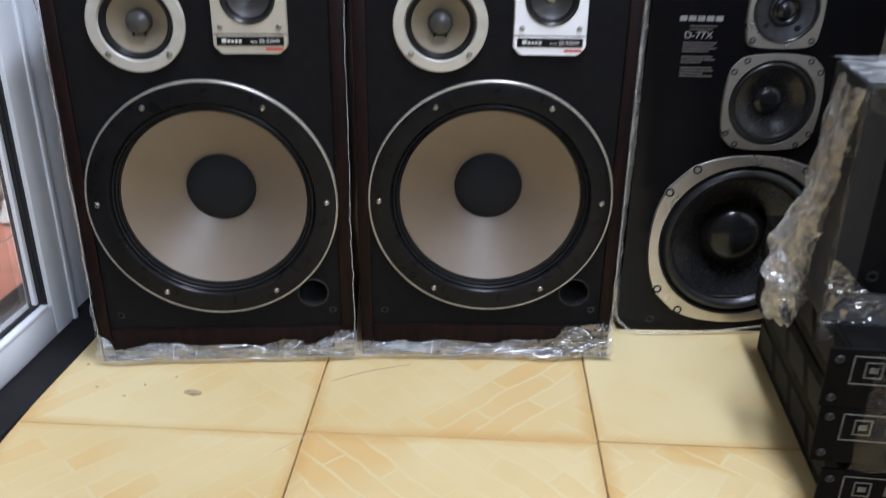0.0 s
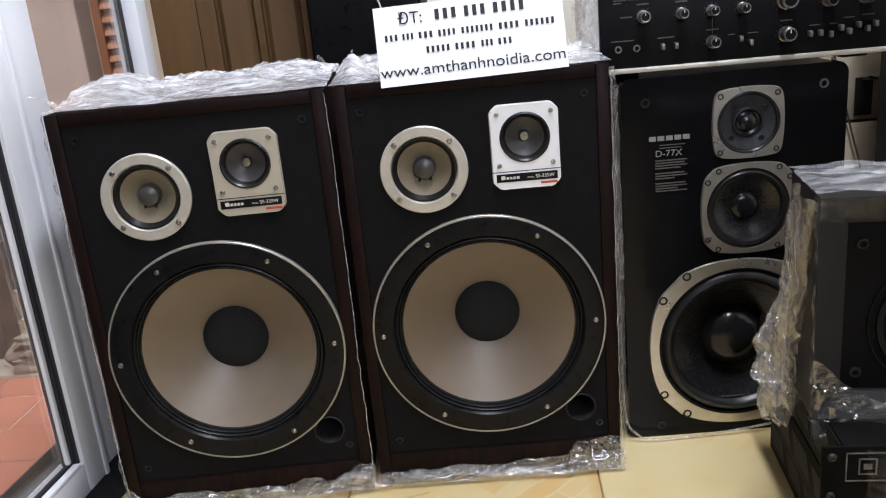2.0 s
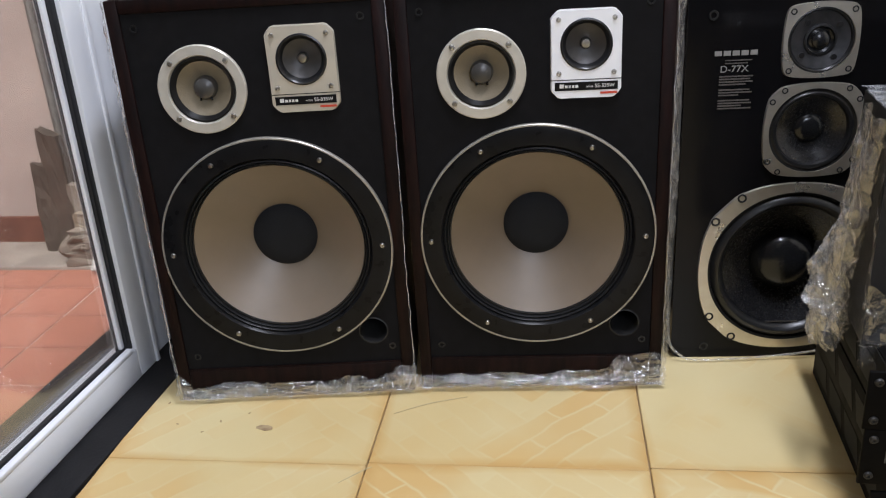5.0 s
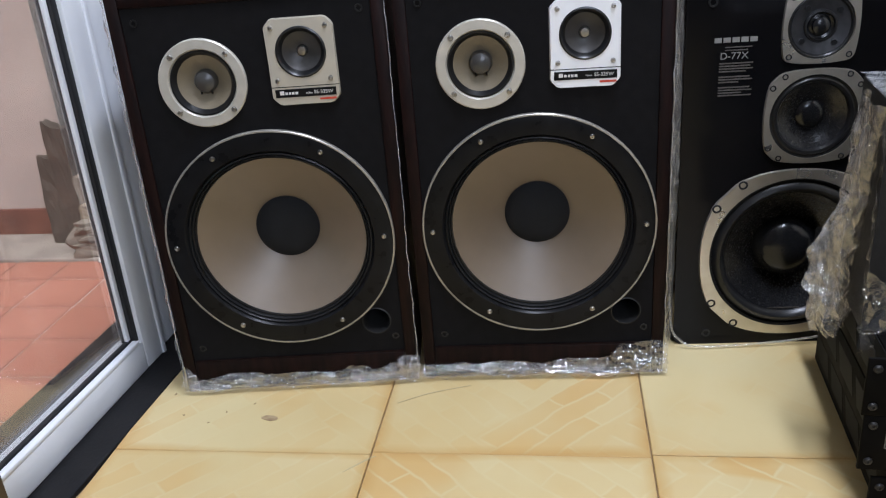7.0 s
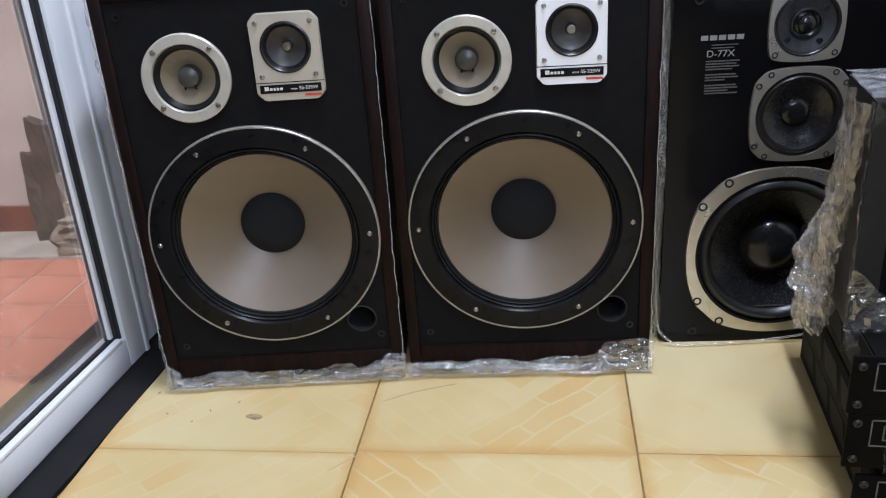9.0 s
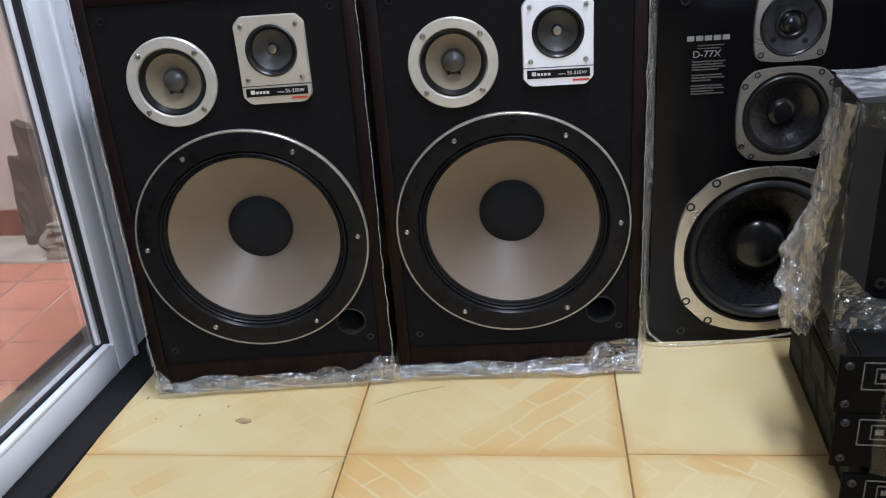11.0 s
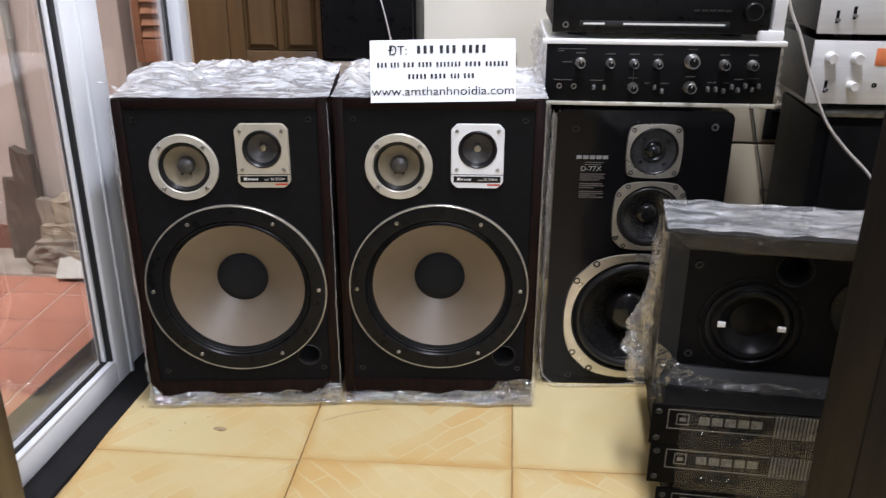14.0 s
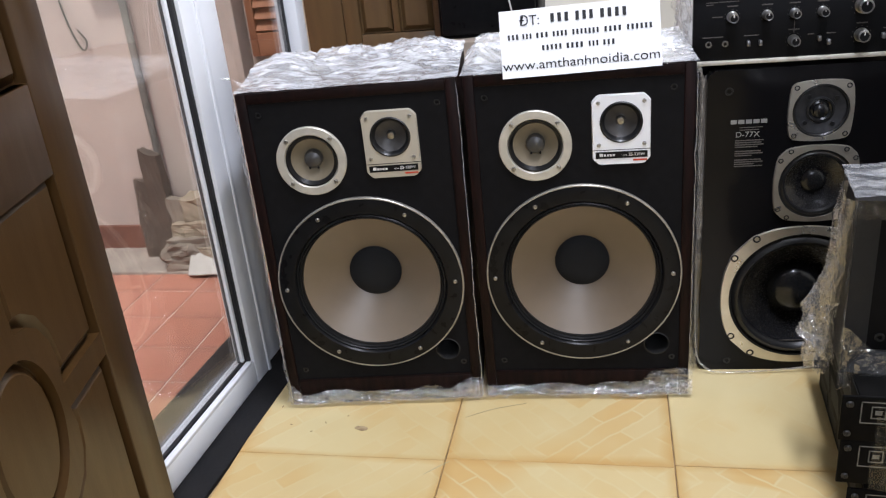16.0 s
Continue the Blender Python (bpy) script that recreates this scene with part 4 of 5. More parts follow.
for x in (-0.194, -0.166):
    part("phone_socket", lathe([(0.0055, 0), (0.0052, -0.002), (0.0032, -0.002), (0.003, 0.004), (0, 0.004)], x, 0.0425, 18), M_KNOB, amp)
for x, z in ((-0.128, 0.043), (-0.108, 0.043), (-0.012, 0.045), (0.003, 0.038), (0.09, 0.043), (0.105, 0.043), (0.12, 0.04), (0.135, 0.048), (0.147, 0.042), (0.16, 0.05), (0.173, 0.044), (0.185, 0.05)):
    part("lever_switch", box(x - 0.0028, x + 0.0028, -0.011, 0.0, z - 0.0055, z + 0.0035, 0.0012), M_STEEL, amp)


def amp_side(u, v):
    return crumple(Vector((AX1 + 0.001 + 0.012 * v * (0.6 + 0.4 * math.sin(u * 7)), 0.0 + 0.3 * u * v + 0.02 * u, 0.008 + 0.12 * u)), 0.009, 32, 8)


part("side_film", sheet(40, 14, amp_side), M_FILM, amp, "crumpled film hanging from the side", smooth=False)


def amp_side_l(u, v):
    return crumple(Vector((AX0 - 0.002 - 0.014 * v, -0.002 + 0.16 * v, 0.006 + 0.13 * u)), 0.008, 30, 4)


part("side_film", sheet(40, 14, amp_side_l), M_FILM, amp, "", smooth=False)

cd = thing("disc_player", pose(0.662, 1.445, 0.7525, 0, 0, 1.0), "black disc player standing on the amplifier", "disc player")
part("case", box(-0.2, 0.2, 0.012, 0.3, 0.014, 0.125, 0.003), M_AMP, cd)
part("front_panel", box(-0.203, 0.203, 0.0, 0.0118, 0.012, 0.127, 0.002), M_BLACK, cd)
part("disc_tray", box(-0.152, 0.128, -0.004, 0.0, 0.024, 0.0345, 0.0012), M_CHAR, cd, "charcoal tray strip")
for a, b in ((-0.145, -0.105), (-0.07, 0.12)):
    part("tray_line", box(a, b, -0.0052, -0.004, 0.0275, 0.031), M_SILVER, cd, smooth=False)
knob_bm = lathe([(0.017, 0), (0.0168, -0.014), (0.014, -0.017), (0, -0.016)], 0.168, 0.055, 36)
part("volume_knob", knob_bm, M_BLACK, cd, "dark round knob")
part("phone_socket", lathe([(0.006, 0), (0.0055, -0.002), (0.0034, -0.002), (0.003, 0.004), (0, 0.004)], -0.178, 0.026, 18), M_KNOB, cd)
for k in range(5):
    part("button", box(0.06 + k * 0.0145, 0.071 + k * 0.0145, -0.0025, 0, 0.052, 0.0565, 0.0008), M_CHAR, cd)
for x in (-0.15, 0.15):
    part("foot", lathe([(0.02, 0.0), (0.02, 0.012), (0, 0.012)], 0, 0, 20), M_BLACK, cd).matrix_local = pose(x, 0.06, 0.0145, -90)
    part("foot", lathe([(0.02, 0.0), (0.02, 0.012), (0, 0.012)], 0, 0, 20), M_BLACK, cd).matrix_local = pose(x, 0.25, 0.0145, -90)
single("white_block", box(0.845, 0.893, 1.443, 1.60, 0.7535, 0.772, 0.002), M_PLATE_WHITE, "white plastic block lying on the amplifier", "block")
single("white_box", box(0.8695, 0.893, 1.447, 1.60, 0.7725, 0.90, 0.002), M_PLATE_WHITE, "narrow white box standing beside the disc player", "box")

# ---- paper sign ----
sign = thing("paper_sign", pose(0.2605, 1.3105, 0.6525, 0, -1.4, 3.0), "white paper sign with black lettering against the speaker top", "sign")


def paper(u, v):
    return Vector((-0.1335 + 0.267 * u, 0.004 + 0.03 * v + 0.004 * math.sin(u * 3.1) * v, 0.0 + 0.1085 * v))


sh = sheet(16, 8, paper)
res_ = bmesh.ops.extrude_face_region(sh, geom=list(sh.faces))
for v_ in res_["geom"]:
    if isinstance(v_, bmesh.types.BMVert):
        v_.co.y += 0.0006
part("paper_sheet", sh, M_PAPER, sign)


def on_paper(x, z, off=0.0009):
    u, v = (x + 0.1335) / 0.267, z / 0.1085
    p = paper(u, v)
    return pose(p.x, p.y - off, p.z, -15.4)


def bars(spans, z, h, count):
    """Words as rows of short plain bars."""
    for a, b in spans:
        n_ = max(1, round((b - a) / count))
        w_ = (b - a) / n_
        for k in range(n_):
            part("line_bar", box(-w_ * 0.25, w_ * 0.25, -0.0003, 0.0003, 0, h), M_INK, sign, smooth=False).matrix_local = on_paper(a + (k + 0.35) * w_, z)


write("heading", "ĐT:", 0.024, M_INK, sign, on_paper(-0.1, 0.083), squeeze=0.95)
bars(((-0.048, -0.0125), (-0.006, 0.0285), (0.035, 0.0835)), 0.0845, 0.0145, 0.0118)
bars(((-0.121, -0.1), (-0.096, -0.078), (-0.073, -0.05), (-0.045, -0.018), (-0.012, 0.035), (0.041, 0.072), (0.078, 0.122)), 0.0615, 0.0088, 0.0072)
bars(((-0.064, -0.028), (-0.023, 0.008), (0.014, 0.033), (0.038, 0.06)), 0.041, 0.0088, 0.0072)
write("web_line", "www.amthanhnoidia.com", 0.0222, M_INK, sign, on_paper(0.0, 0.0125), align="CENTER", squeeze=1.16)


def tape(u, v):
    return crumple(Vector((0.10 + 0.075 * u, 0.04 * v, -0.002 + 0.035 * v + 0.01 * u)), 0.003, 30, 2)


part("tape", sheet(14, 10, tape), M_FILM_CLEAR, sign, "clear film corner", smooth=False)

# ---- rack amplifiers and the small wrapped loudspeaker ----


def rack_amp(z, dx, label):
    r = thing("rack_amplifier", pose(0.8715 + dx, 0.959, z, 0, 0, -3.5), label, "power amplifier", "stack of rack amplifiers")
    w, h = 0.241, 0.0765
    part("front_panel", box(-w, w, 0.0, 0.005, 0, h, 0.0012), M_RACK, r, "black front panel")
    part("body", box(-w + 0.024, w - 0.024, 0.0052, 0.40, 0.004, h - 0.001, 0.002), M_RACK, r)
    for s in (-1, 1):
        part("side_plate", box(s * (w - 0.0235) - 0.0012, s * (w - 0.0235) + 0.0012, 0.012, 0.395, 0.007, h - 0.004, 0.0008), M_GRILL, r, "olive grey side plate")
        # no openings are cut: black bars paint the dark inside of the slots
        for k in range(4):
            sl = box(s * (w - 0.0222) - 0.0004, s * (w - 0.0222) + 0.0004, 0.03 + k * 0.09, 0.1 + k * 0.09, 0.022, h - 0.02)
            for v in sl.verts:
                v.co.y += (v.co.z - 0.02) * 0.6
            part("vent_slot_shade", sl, M_HOLE, r, "flat black bar standing for the shade inside a vent slot", smooth=False)
        for zz in (0.013, h - 0.013):
            screw(r, s * (w - 0.011), zz, 0.0, 0.0042, M_DARKSCREW)
    fr = bmesh.new()
    for a, b, c, d in ((-w + 0.026, -w + 0.19, h - 0.009, h - 0.0075), (-w + 0.026, -w + 0.19, h - 0.0445, h - 0.043), (-w + 0.026, -w + 0.0275, h - 0.0445, h - 0.0075)):
        box(a, b, -0.0008, 0, c, d, bm=fr)
    part("badge_border", fr, M_RACKMARK, r, "thin pale border", smooth=False)
    em = bmesh.new()
    box(-w + 0.040, -w + 0.060, -0.0008, 0, h - 0.036, h - 0.0345, bm=em)
    box(-w + 0.040, -w + 0.060, -0.0008, 0, h - 0.0165, h - 0.015, bm=em)
    box(-w + 0.040, -w + 0.0415, -0.0008, 0, h - 0.036, h - 0.015, bm=em)
    box(-w + 0.0585, -w + 0.060, -0.0008, 0, h - 0.036, h - 0.015, bm=em)
    box(-w + 0.0455, -w + 0.0545, -0.0008, 0, h - 0.029, h - 0.022, bm=em)
    part("emblem", em, M_RACKMARK, r, "small plain emblem", smooth=False)
    mk_ = bmesh.new()
    for k in range(5):
        x = -w + 0.076 + k * 0.0205
        box(x, x + 0.0165, -0.0008, 0, h - 0.033, h - 0.0185, bm=mk_)
    part("maker_mark", mk_, M_RACKMARK, r, "plain pale maker mark", smooth=False)
    part("grille", box(-w + 0.19, w - 0.03, -0.003, 0, h - 0.046, h - 0.004, 0.001), M_GRILL, r, "fine grey mesh grille")
    for k in range(46):
        x = -w + 0.193 + k * 0.0056
        part("grille_bar", box(x, x + 0.0028, -0.0045, -0.0028, h - 0.045, h - 0.005), M_RACKMARK if k < 14 else M_GRILL, r, smooth=False)
    for k in range(2):
        part("level_knob", lathe([(0.010, 0), (0.0095, -0.014), (0.008, -0.016), (0, -0.0155)], -w + 0.34 + k * 0.06, 0.017, 24), M_RACK, r)
    return r


rack_amp(0.0, 0.022, "black rack amplifier at the bottom of the stack")
rack_amp(0.0885, 0.004, "black rack amplifier in the middle of the stack, film over it")
rack_amp(0.1655, 0.0, "black rack amplifier on top of the stack, film over it")
for dx in (-0.17, 0.17):
    for dy in (0.06, 0.34):
        single("rubber_foot", box(dx - 0.012, dx + 0.012, dy - 0.012, dy + 0.012, 0.0768, 0.0923, 0.002), M_RUBBER, "rubber pad between two rack amplifiers", "rubber pad", "rubber pads of the rack stack", m=pose(0.8795, 0.959, 0, 0, 0, -3.5))


rf = thing("rack_film", pose(0.675, 0.96, 0.085, 0, 0, -3.5), "clear wrinkled stretch film hung over the rack amplifiers", "stretch film")


def rack_film(u, v):
    p = Vector((0.40 * u, -0.004 * math.sin(v * 3) + 0.004 * noise.noise(Vector((u * 26, v * 2.5, 3))), 0.16 * v))
    return crumple(p, 0.004, 26, 11)


def rack_flap(u, v):
    p = Vector((0.10 + 0.24 * u, -0.012 + 0.006 * noise.noise(Vector((u * 22, v * 2, 8))), -0.05 + 0.17 * v + 0.02 * math.sin(u * 5)))
    return crumple(p, 0.006, 22, 41)


part("front_film", sheet(110, 50, rack_film), M_FILM_CLEAR, rf, smooth=False)
part("loose_flap", sheet(80, 50, rack_flap), M_FILM_CLEAR, rf, smooth=False)

sm = thing("small_loudspeaker", pose(0.641, 1.038, 0.2425, 0, 0, -6), "charcoal two-way loudspeaker lying on the rack amplifiers, wrapped in film", "loudspeaker")
SW, SH, SD = 0.46, 0.2745, 0.14


def bezel(x0, x1, z0, z1, inset, y0, y1):
    """Four bevelled sides round a sunken front."""
    bm = bmesh.new()
    o = [(x0, z0), (x1, z0), (x1, z1), (x0, z1)]
    i = [(x0 + inset, z0 + inset * 0.8), (x1 - inset, z0 + inset * 0.8), (x1 - inset, z1 - inset), (x0 + inset, z1 - inset)]
    a = [bm.verts.new((x, y1, z)) for x, z in o]
    b = [bm.verts.new((x, y0, z)) for x, z in o]
    c = [bm.verts.new((x, y0 + 0.018, z)) for x, z in i]
    d = [bm.verts.new((x, y0 + 0.026, z)) for x, z in i]
    for p, q in ((a, b), (b, c), (c, d)):
        for k in range(4):
            bm.faces.new((p[k], p[(k + 1) % 4], q[(k + 1) % 4], q[k]))
    return bm


part("cabinet", bezel(0, SW, 0, SH, 0.035, 0.0, SD), M_CHAR, sm, "charcoal cabinet", smooth=False)
part("back_panel", box(0.001, SW - 0.001, SD - 0.01, SD - 0.0005, 0.001, SH - 0.001), M_CHAR, sm)
part("baffle", holed(0.0355, SW - 0.0355, 0.0285, SH - 0.0355, [(0.200, 0.214, 0.027), (0.146, 0.112, 0.066), (0.315, 0.155, 0.05)], 0.024, 0.034), M_AMP, sm, "black baffle", smooth=False)
part("port", lathe([(0.030, 0.0245), (0.0275, 0.021), (0.026, 0.03), (0.026, 0.09), (0, 0.09)], 0.200, 0.214, 40), M_HOLE, sm, "dark round port")
wf2 = part("woofer", lathe([(0.0735, 0.024), (0.073, 0.019), (0.067, 0.018), (0.064, 0.023), (0.058, 0.019), (0.052, 0.021), (0.047, 0.03), (0.03, 0.042), (0.02, 0.040), (0, 0.037)], 0.146, 0.112, 72), M_BLACK, sm, "black woofer")
for s in (-1, 1):
    part("clip", box(0.146 + s * 0.047 - 0.0065, 0.146 + s * 0.047 + 0.0065, 0.014, 0.0195, 0.108, 0.1165, 0.001), M_PLATE_WHITE, wf2, "white clip")
part("arc_lip", lathe([(0.084, 0.0242), (0.083, 0.0215), (0.081, 0.0215), (0.080, 0.0242)], 0.146, 0.112, 72), M_BLACK, wf2)
part("tweeter", lathe([(0.055, 0.024), (0.054, 0.02), (0.048, 0.021), (0.03, 0.034), (0.014, 0.036), (0.012, 0.028), (0, 0.024)], 0.315, 0.155, 60), M_BLACK, sm)
for x, z in ((0.053, 0.2125), (0.053, 0.05), (0.41, 0.2125), (0.41, 0.05)):
    part("grille_socket", lathe([(0.007, 0.0242), (0.0065, 0.021), (0.004, 0.021), (0.0035, 0.028), (0, 0.028)], x, z, 18), M_RUBBER, sm)


def s_top(u, v):
    p = Vector((-0.006 + (SW + 0.006) * u, -0.004 + 0.143 * v, SH + 0.0075 + 0.003 * noise.noise(Vector((u * 8, v * 5, 2)))))
    return crumple(p, 0.0028, 20, 14)


part("top_film", sheet(80, 30, s_top), M_FILM_HALF, sm, "bunched clear film over the top", smooth=False)


def s_brow(u, v):
    p = Vector((-0.004 + SW * u, -0.005 - 0.003 * math.sin(v * 3), SH - 0.028 * v + 0.002))
    return crumple(p, 0.004, 34, 15)


part("brow_film", sheet(80, 8, s_brow), M_FILM_CLEAR, sm, "", smooth=False)


def s_foot(u, v):
    lip = 0.03 + 0.055 * math.exp(-(u / 0.1) ** 2)
    p = Vector((-0.004 + SW * u, -0.006, -0.028 + (lip + 0.02) * v))
    return crumple(p, 0.005, 30, 17)


part("foot_film", sheet(80, 12, s_foot), M_FILM, sm, "", smooth=False)


def s_left(u, v):
    p = Vector((-0.004 + 0.004 * v + 0.012 * (1 - u) ** 6, -0.006 + 0.02 * v, 0.0 + SH * u))
    return crumple(p, 0.004, 30, 19)


part("edge_film", sheet(60, 6, s_left), M_FILM, sm, "", smooth=False)


def drape(u, v):
    """The long twisted tail of film that hangs down the cabinet side."""
    a = 2 * math.pi * u
    fat = 0.010 + 0.017 * v * (1 - 0.3 * max(0, v - 0.85) / 0.15)
    cx, cy, cz = -0.002 - 0.014 * v ** 1.6, 0.055 + 0.065 * v, SH - 0.005 - 0.32 * v
    p = Vector((cx + fat * math.cos(a), cy + (fat * 1.2 + 0.03 * (1 - v)) * math.sin(a), cz))
    q = Vector((p.x, p.y, p.z * 0.4))
    p = p + (crumple(q, 0.013 * (0.25 + v), 24, 23) - q)
    return p + (crumple(q, 0.004 * (0.4 + v), 62, 5) - q)


part("film_tail", sheet(96, 170, drape), M_FILM_DULL, sm, "bunched film tail hanging down the side", smooth=False)


# ---- things behind and beside ----
bs_ = thing("tall_loudspeaker", pose(1.01, 1.50, 0), "tall black loudspeaker with a grey rounded top edge", "loudspeaker")
part("cabinet", box(0.0, 0.42, 0.02, 0.27, 0, 0.595, 0.006), M_AMP, bs_)
part("top_edge", box(0.0, 0.42, 0.0, 0.27, 0.5965, 0.615, 0.008, seg=3), M_STEEL, bs_, "grey rounded top edge")
part("grille_cloth", box(0.02, 0.40, 0.004, 0.0195, 0.02, 0.58, 0.004), M_AMP, bs_)
part("woofer", lathe([(0.10, 0.003), (0.095, -0.002), (0.085, 0.002), (0.05, 0.0035), (0.0, 0.003)], 0.24, 0.36, 48), M_AMP, bs_)


def silver_amp(z, knobs, levers, label):
    a = thing("silver_amplifier", pose(0.968, 1.49, z), label, "amplifier", "stacked silver amplifiers")
    part("case", box(0.006, 0.40, 0.0062, 0.30, 0.004, 0.122, 0.002), M_CHAR, a)
    part("front_panel", box(0.0, 0.406, 0.0, 0.006, 0.002, 0.1245, 0.001), M_SILVER, a, "silver front panel")
    for x, zz, r in knobs:
        part("knob", lathe([(r, 0), (r * 0.97, -0.02), (r * 0.85, -0.023), (0, -0.022)], x, zz, 32), M_SILVER, a, "silver knob")
    for x, zz in levers:
        k = part("lever_plate", box(x - 0.003, x + 0.003, -0.0008, 0, zz - 0.012, zz + 0.012), M_BLACK, a, smooth=False)
        part("lever", box(x - 0.0025, x + 0.0025, -0.014, -0.0008, zz - 0.008, zz - 0.002, 0.001), M_KNOB, k)
    for x in (0.062, 0.36):
        part("foot", box(x - 0.012, x + 0.012, 0.02, 0.05, -0.0095, 0.003, 0.002), M_BLACK, a)
        part("foot", box(x - 0.012, x + 0.012, 0.21, 0.24, -0.0095, 0.003, 0.002), M_BLACK, a)
    return a


s1 = silver_amp(0.6255, ((0.032, 0.093, 0.0105), (0.081, 0.093, 0.0105), (0.081, 0.04, 0.009)), ((0.033, 0.036),), "silver amplifier with round knobs and an amber meter")
part("meter", box(0.118, 0.2, -0.0015, 0, 0.078, 0.112, 0.001), M_ORANGE, s1, "amber meter window")
part("socket", lathe([(0.005, 0), (0.0045, -0.002), (0.003, -0.002), (0, 0.002)], 0.125, 0.04, 16), M_BLACK, s1)
silver_amp(0.7605, (), ((0.033, 0.034), (0.064, 0.042)), "silver amplifier with lever switches on top of another")

single("hanging_cable", tube(glide([(0.87, 1.452, 0.95), (0.895, 1.452, 0.827), (0.924, 1.45, 0.765), (0.957, 1.45, 0.685), (0.999, 1.452, 0.603), (1.047, 1.455, 0.547), (1.108, 1.45, 0.487), (1.16, 1.44, 0.40), (1.19, 1.42, 0.25), (1.2, 1.4, 0.004)], 8), 0.0029, 8), M_CABLE, "pale grey cable hanging in front of the amplifiers", "cable")
cc = thing("cream_cabinet", pose(0.86, 1.88, 0), "aged cream cabinet with drawers behind the loudspeakers", "cabinet")
part("body", box(0, 0.38, 0.018, 0.235, 0, 0.62, 0.002), M_CREAMBOX, cc)
for z0_, z1_ in ((0.02, 0.2), (0.205, 0.437), (0.444, 0.61)):
    d_ = part("drawer", box(0.004, 0.376, 0.0, 0.0175, z0_, z1_, 0.002), M_CREAMBOX, cc)
    part("drawer_pull", box(0.165, 0.195, -0.008, 0.0, (z0_ + z1_) / 2 - 0.004, (z0_ + z1_) / 2 + 0.004, 0.002), M_KNOB, d_)
    part("drawer_label", box(0.215, 0.23, -0.0012, 0.0, z0_ + 0.02, z0_ + 0.05), M_GREYPRINT, d_, smooth=False)
single("dark_cable", tube(glide([(0.95, 1.867, 0.66), (0.968, 1.867, 0.56), (1.0, 1.867, 0.44), (1.03, 1.867, 0.33), (1.05, 1.867, 0.2), (1.06, 1.867, 0.003)], 8), 0.0022, 8), M_DARKCABLE, "thin dark cable hanging behind the loudspeaker", "cable")
part("dark_window", box(0.152, 0.187, -0.0015, -0.0002, 0.452, 0.529, 0.0004), M_CHAR, cc, "dark upright window")
ds = thing("dark_shelf", pose(1.15, 2.122, 0), "dark wooden shelf unit against the wall", "shelf")
part("side_panel", box(0, 0.02, 0, 0.17, 0, 1.3, 0.002), M_DARKWOOD_SHADE, ds)
part("side_panel", box(0.76, 0.78, 0, 0.17, 0, 1.3, 0.002), M_DARKWOOD_SHADE, ds)
part("back_panel", box(0.021, 0.759, 0.155, 0.168, 0, 1.3), M_DARKWOOD_SHADE, ds)
for z in (0.02, 0.42, 0.82, 1.28):
    part("shelf_board", box(0.021, 0.759, 0.002, 0.153, z, z + 0.02, 0.002), M_DARKWOOD_SHADE, ds)
single("box_stack", box(-0.095, 0.40, 1.98, 2.24, 0, 0.598, 0.004), M_CARD, "beige cardboard box standing by the wall", "box")
tv = thing("black_loudspeaker", pose(-0.122, 2.02, 0.5985), "black loudspeaker standing on the beige box", "loudspeaker")
part("cabinet", box(0, 0.255, 0.012, 0.22, 0.0, 0.62, 0.004), M_AMP, tv)
part("grille_cloth", box(0.008, 0.247, 0.0, 0.0115, 0.01, 0.61, 0.004), M_BLACK, tv)
single("antenna_wire", tube(glide([(-0.02, 2.0, 1.0), (0.02, 2.0, 0.85), (0.055, 2.005, 0.72), (0.08, 2.01, 0.60)], 6), 0.0022, 6), M_CABLE, "thin grey wire hanging in front of the black speaker", "wire")

# ---- panelled wooden doors ----


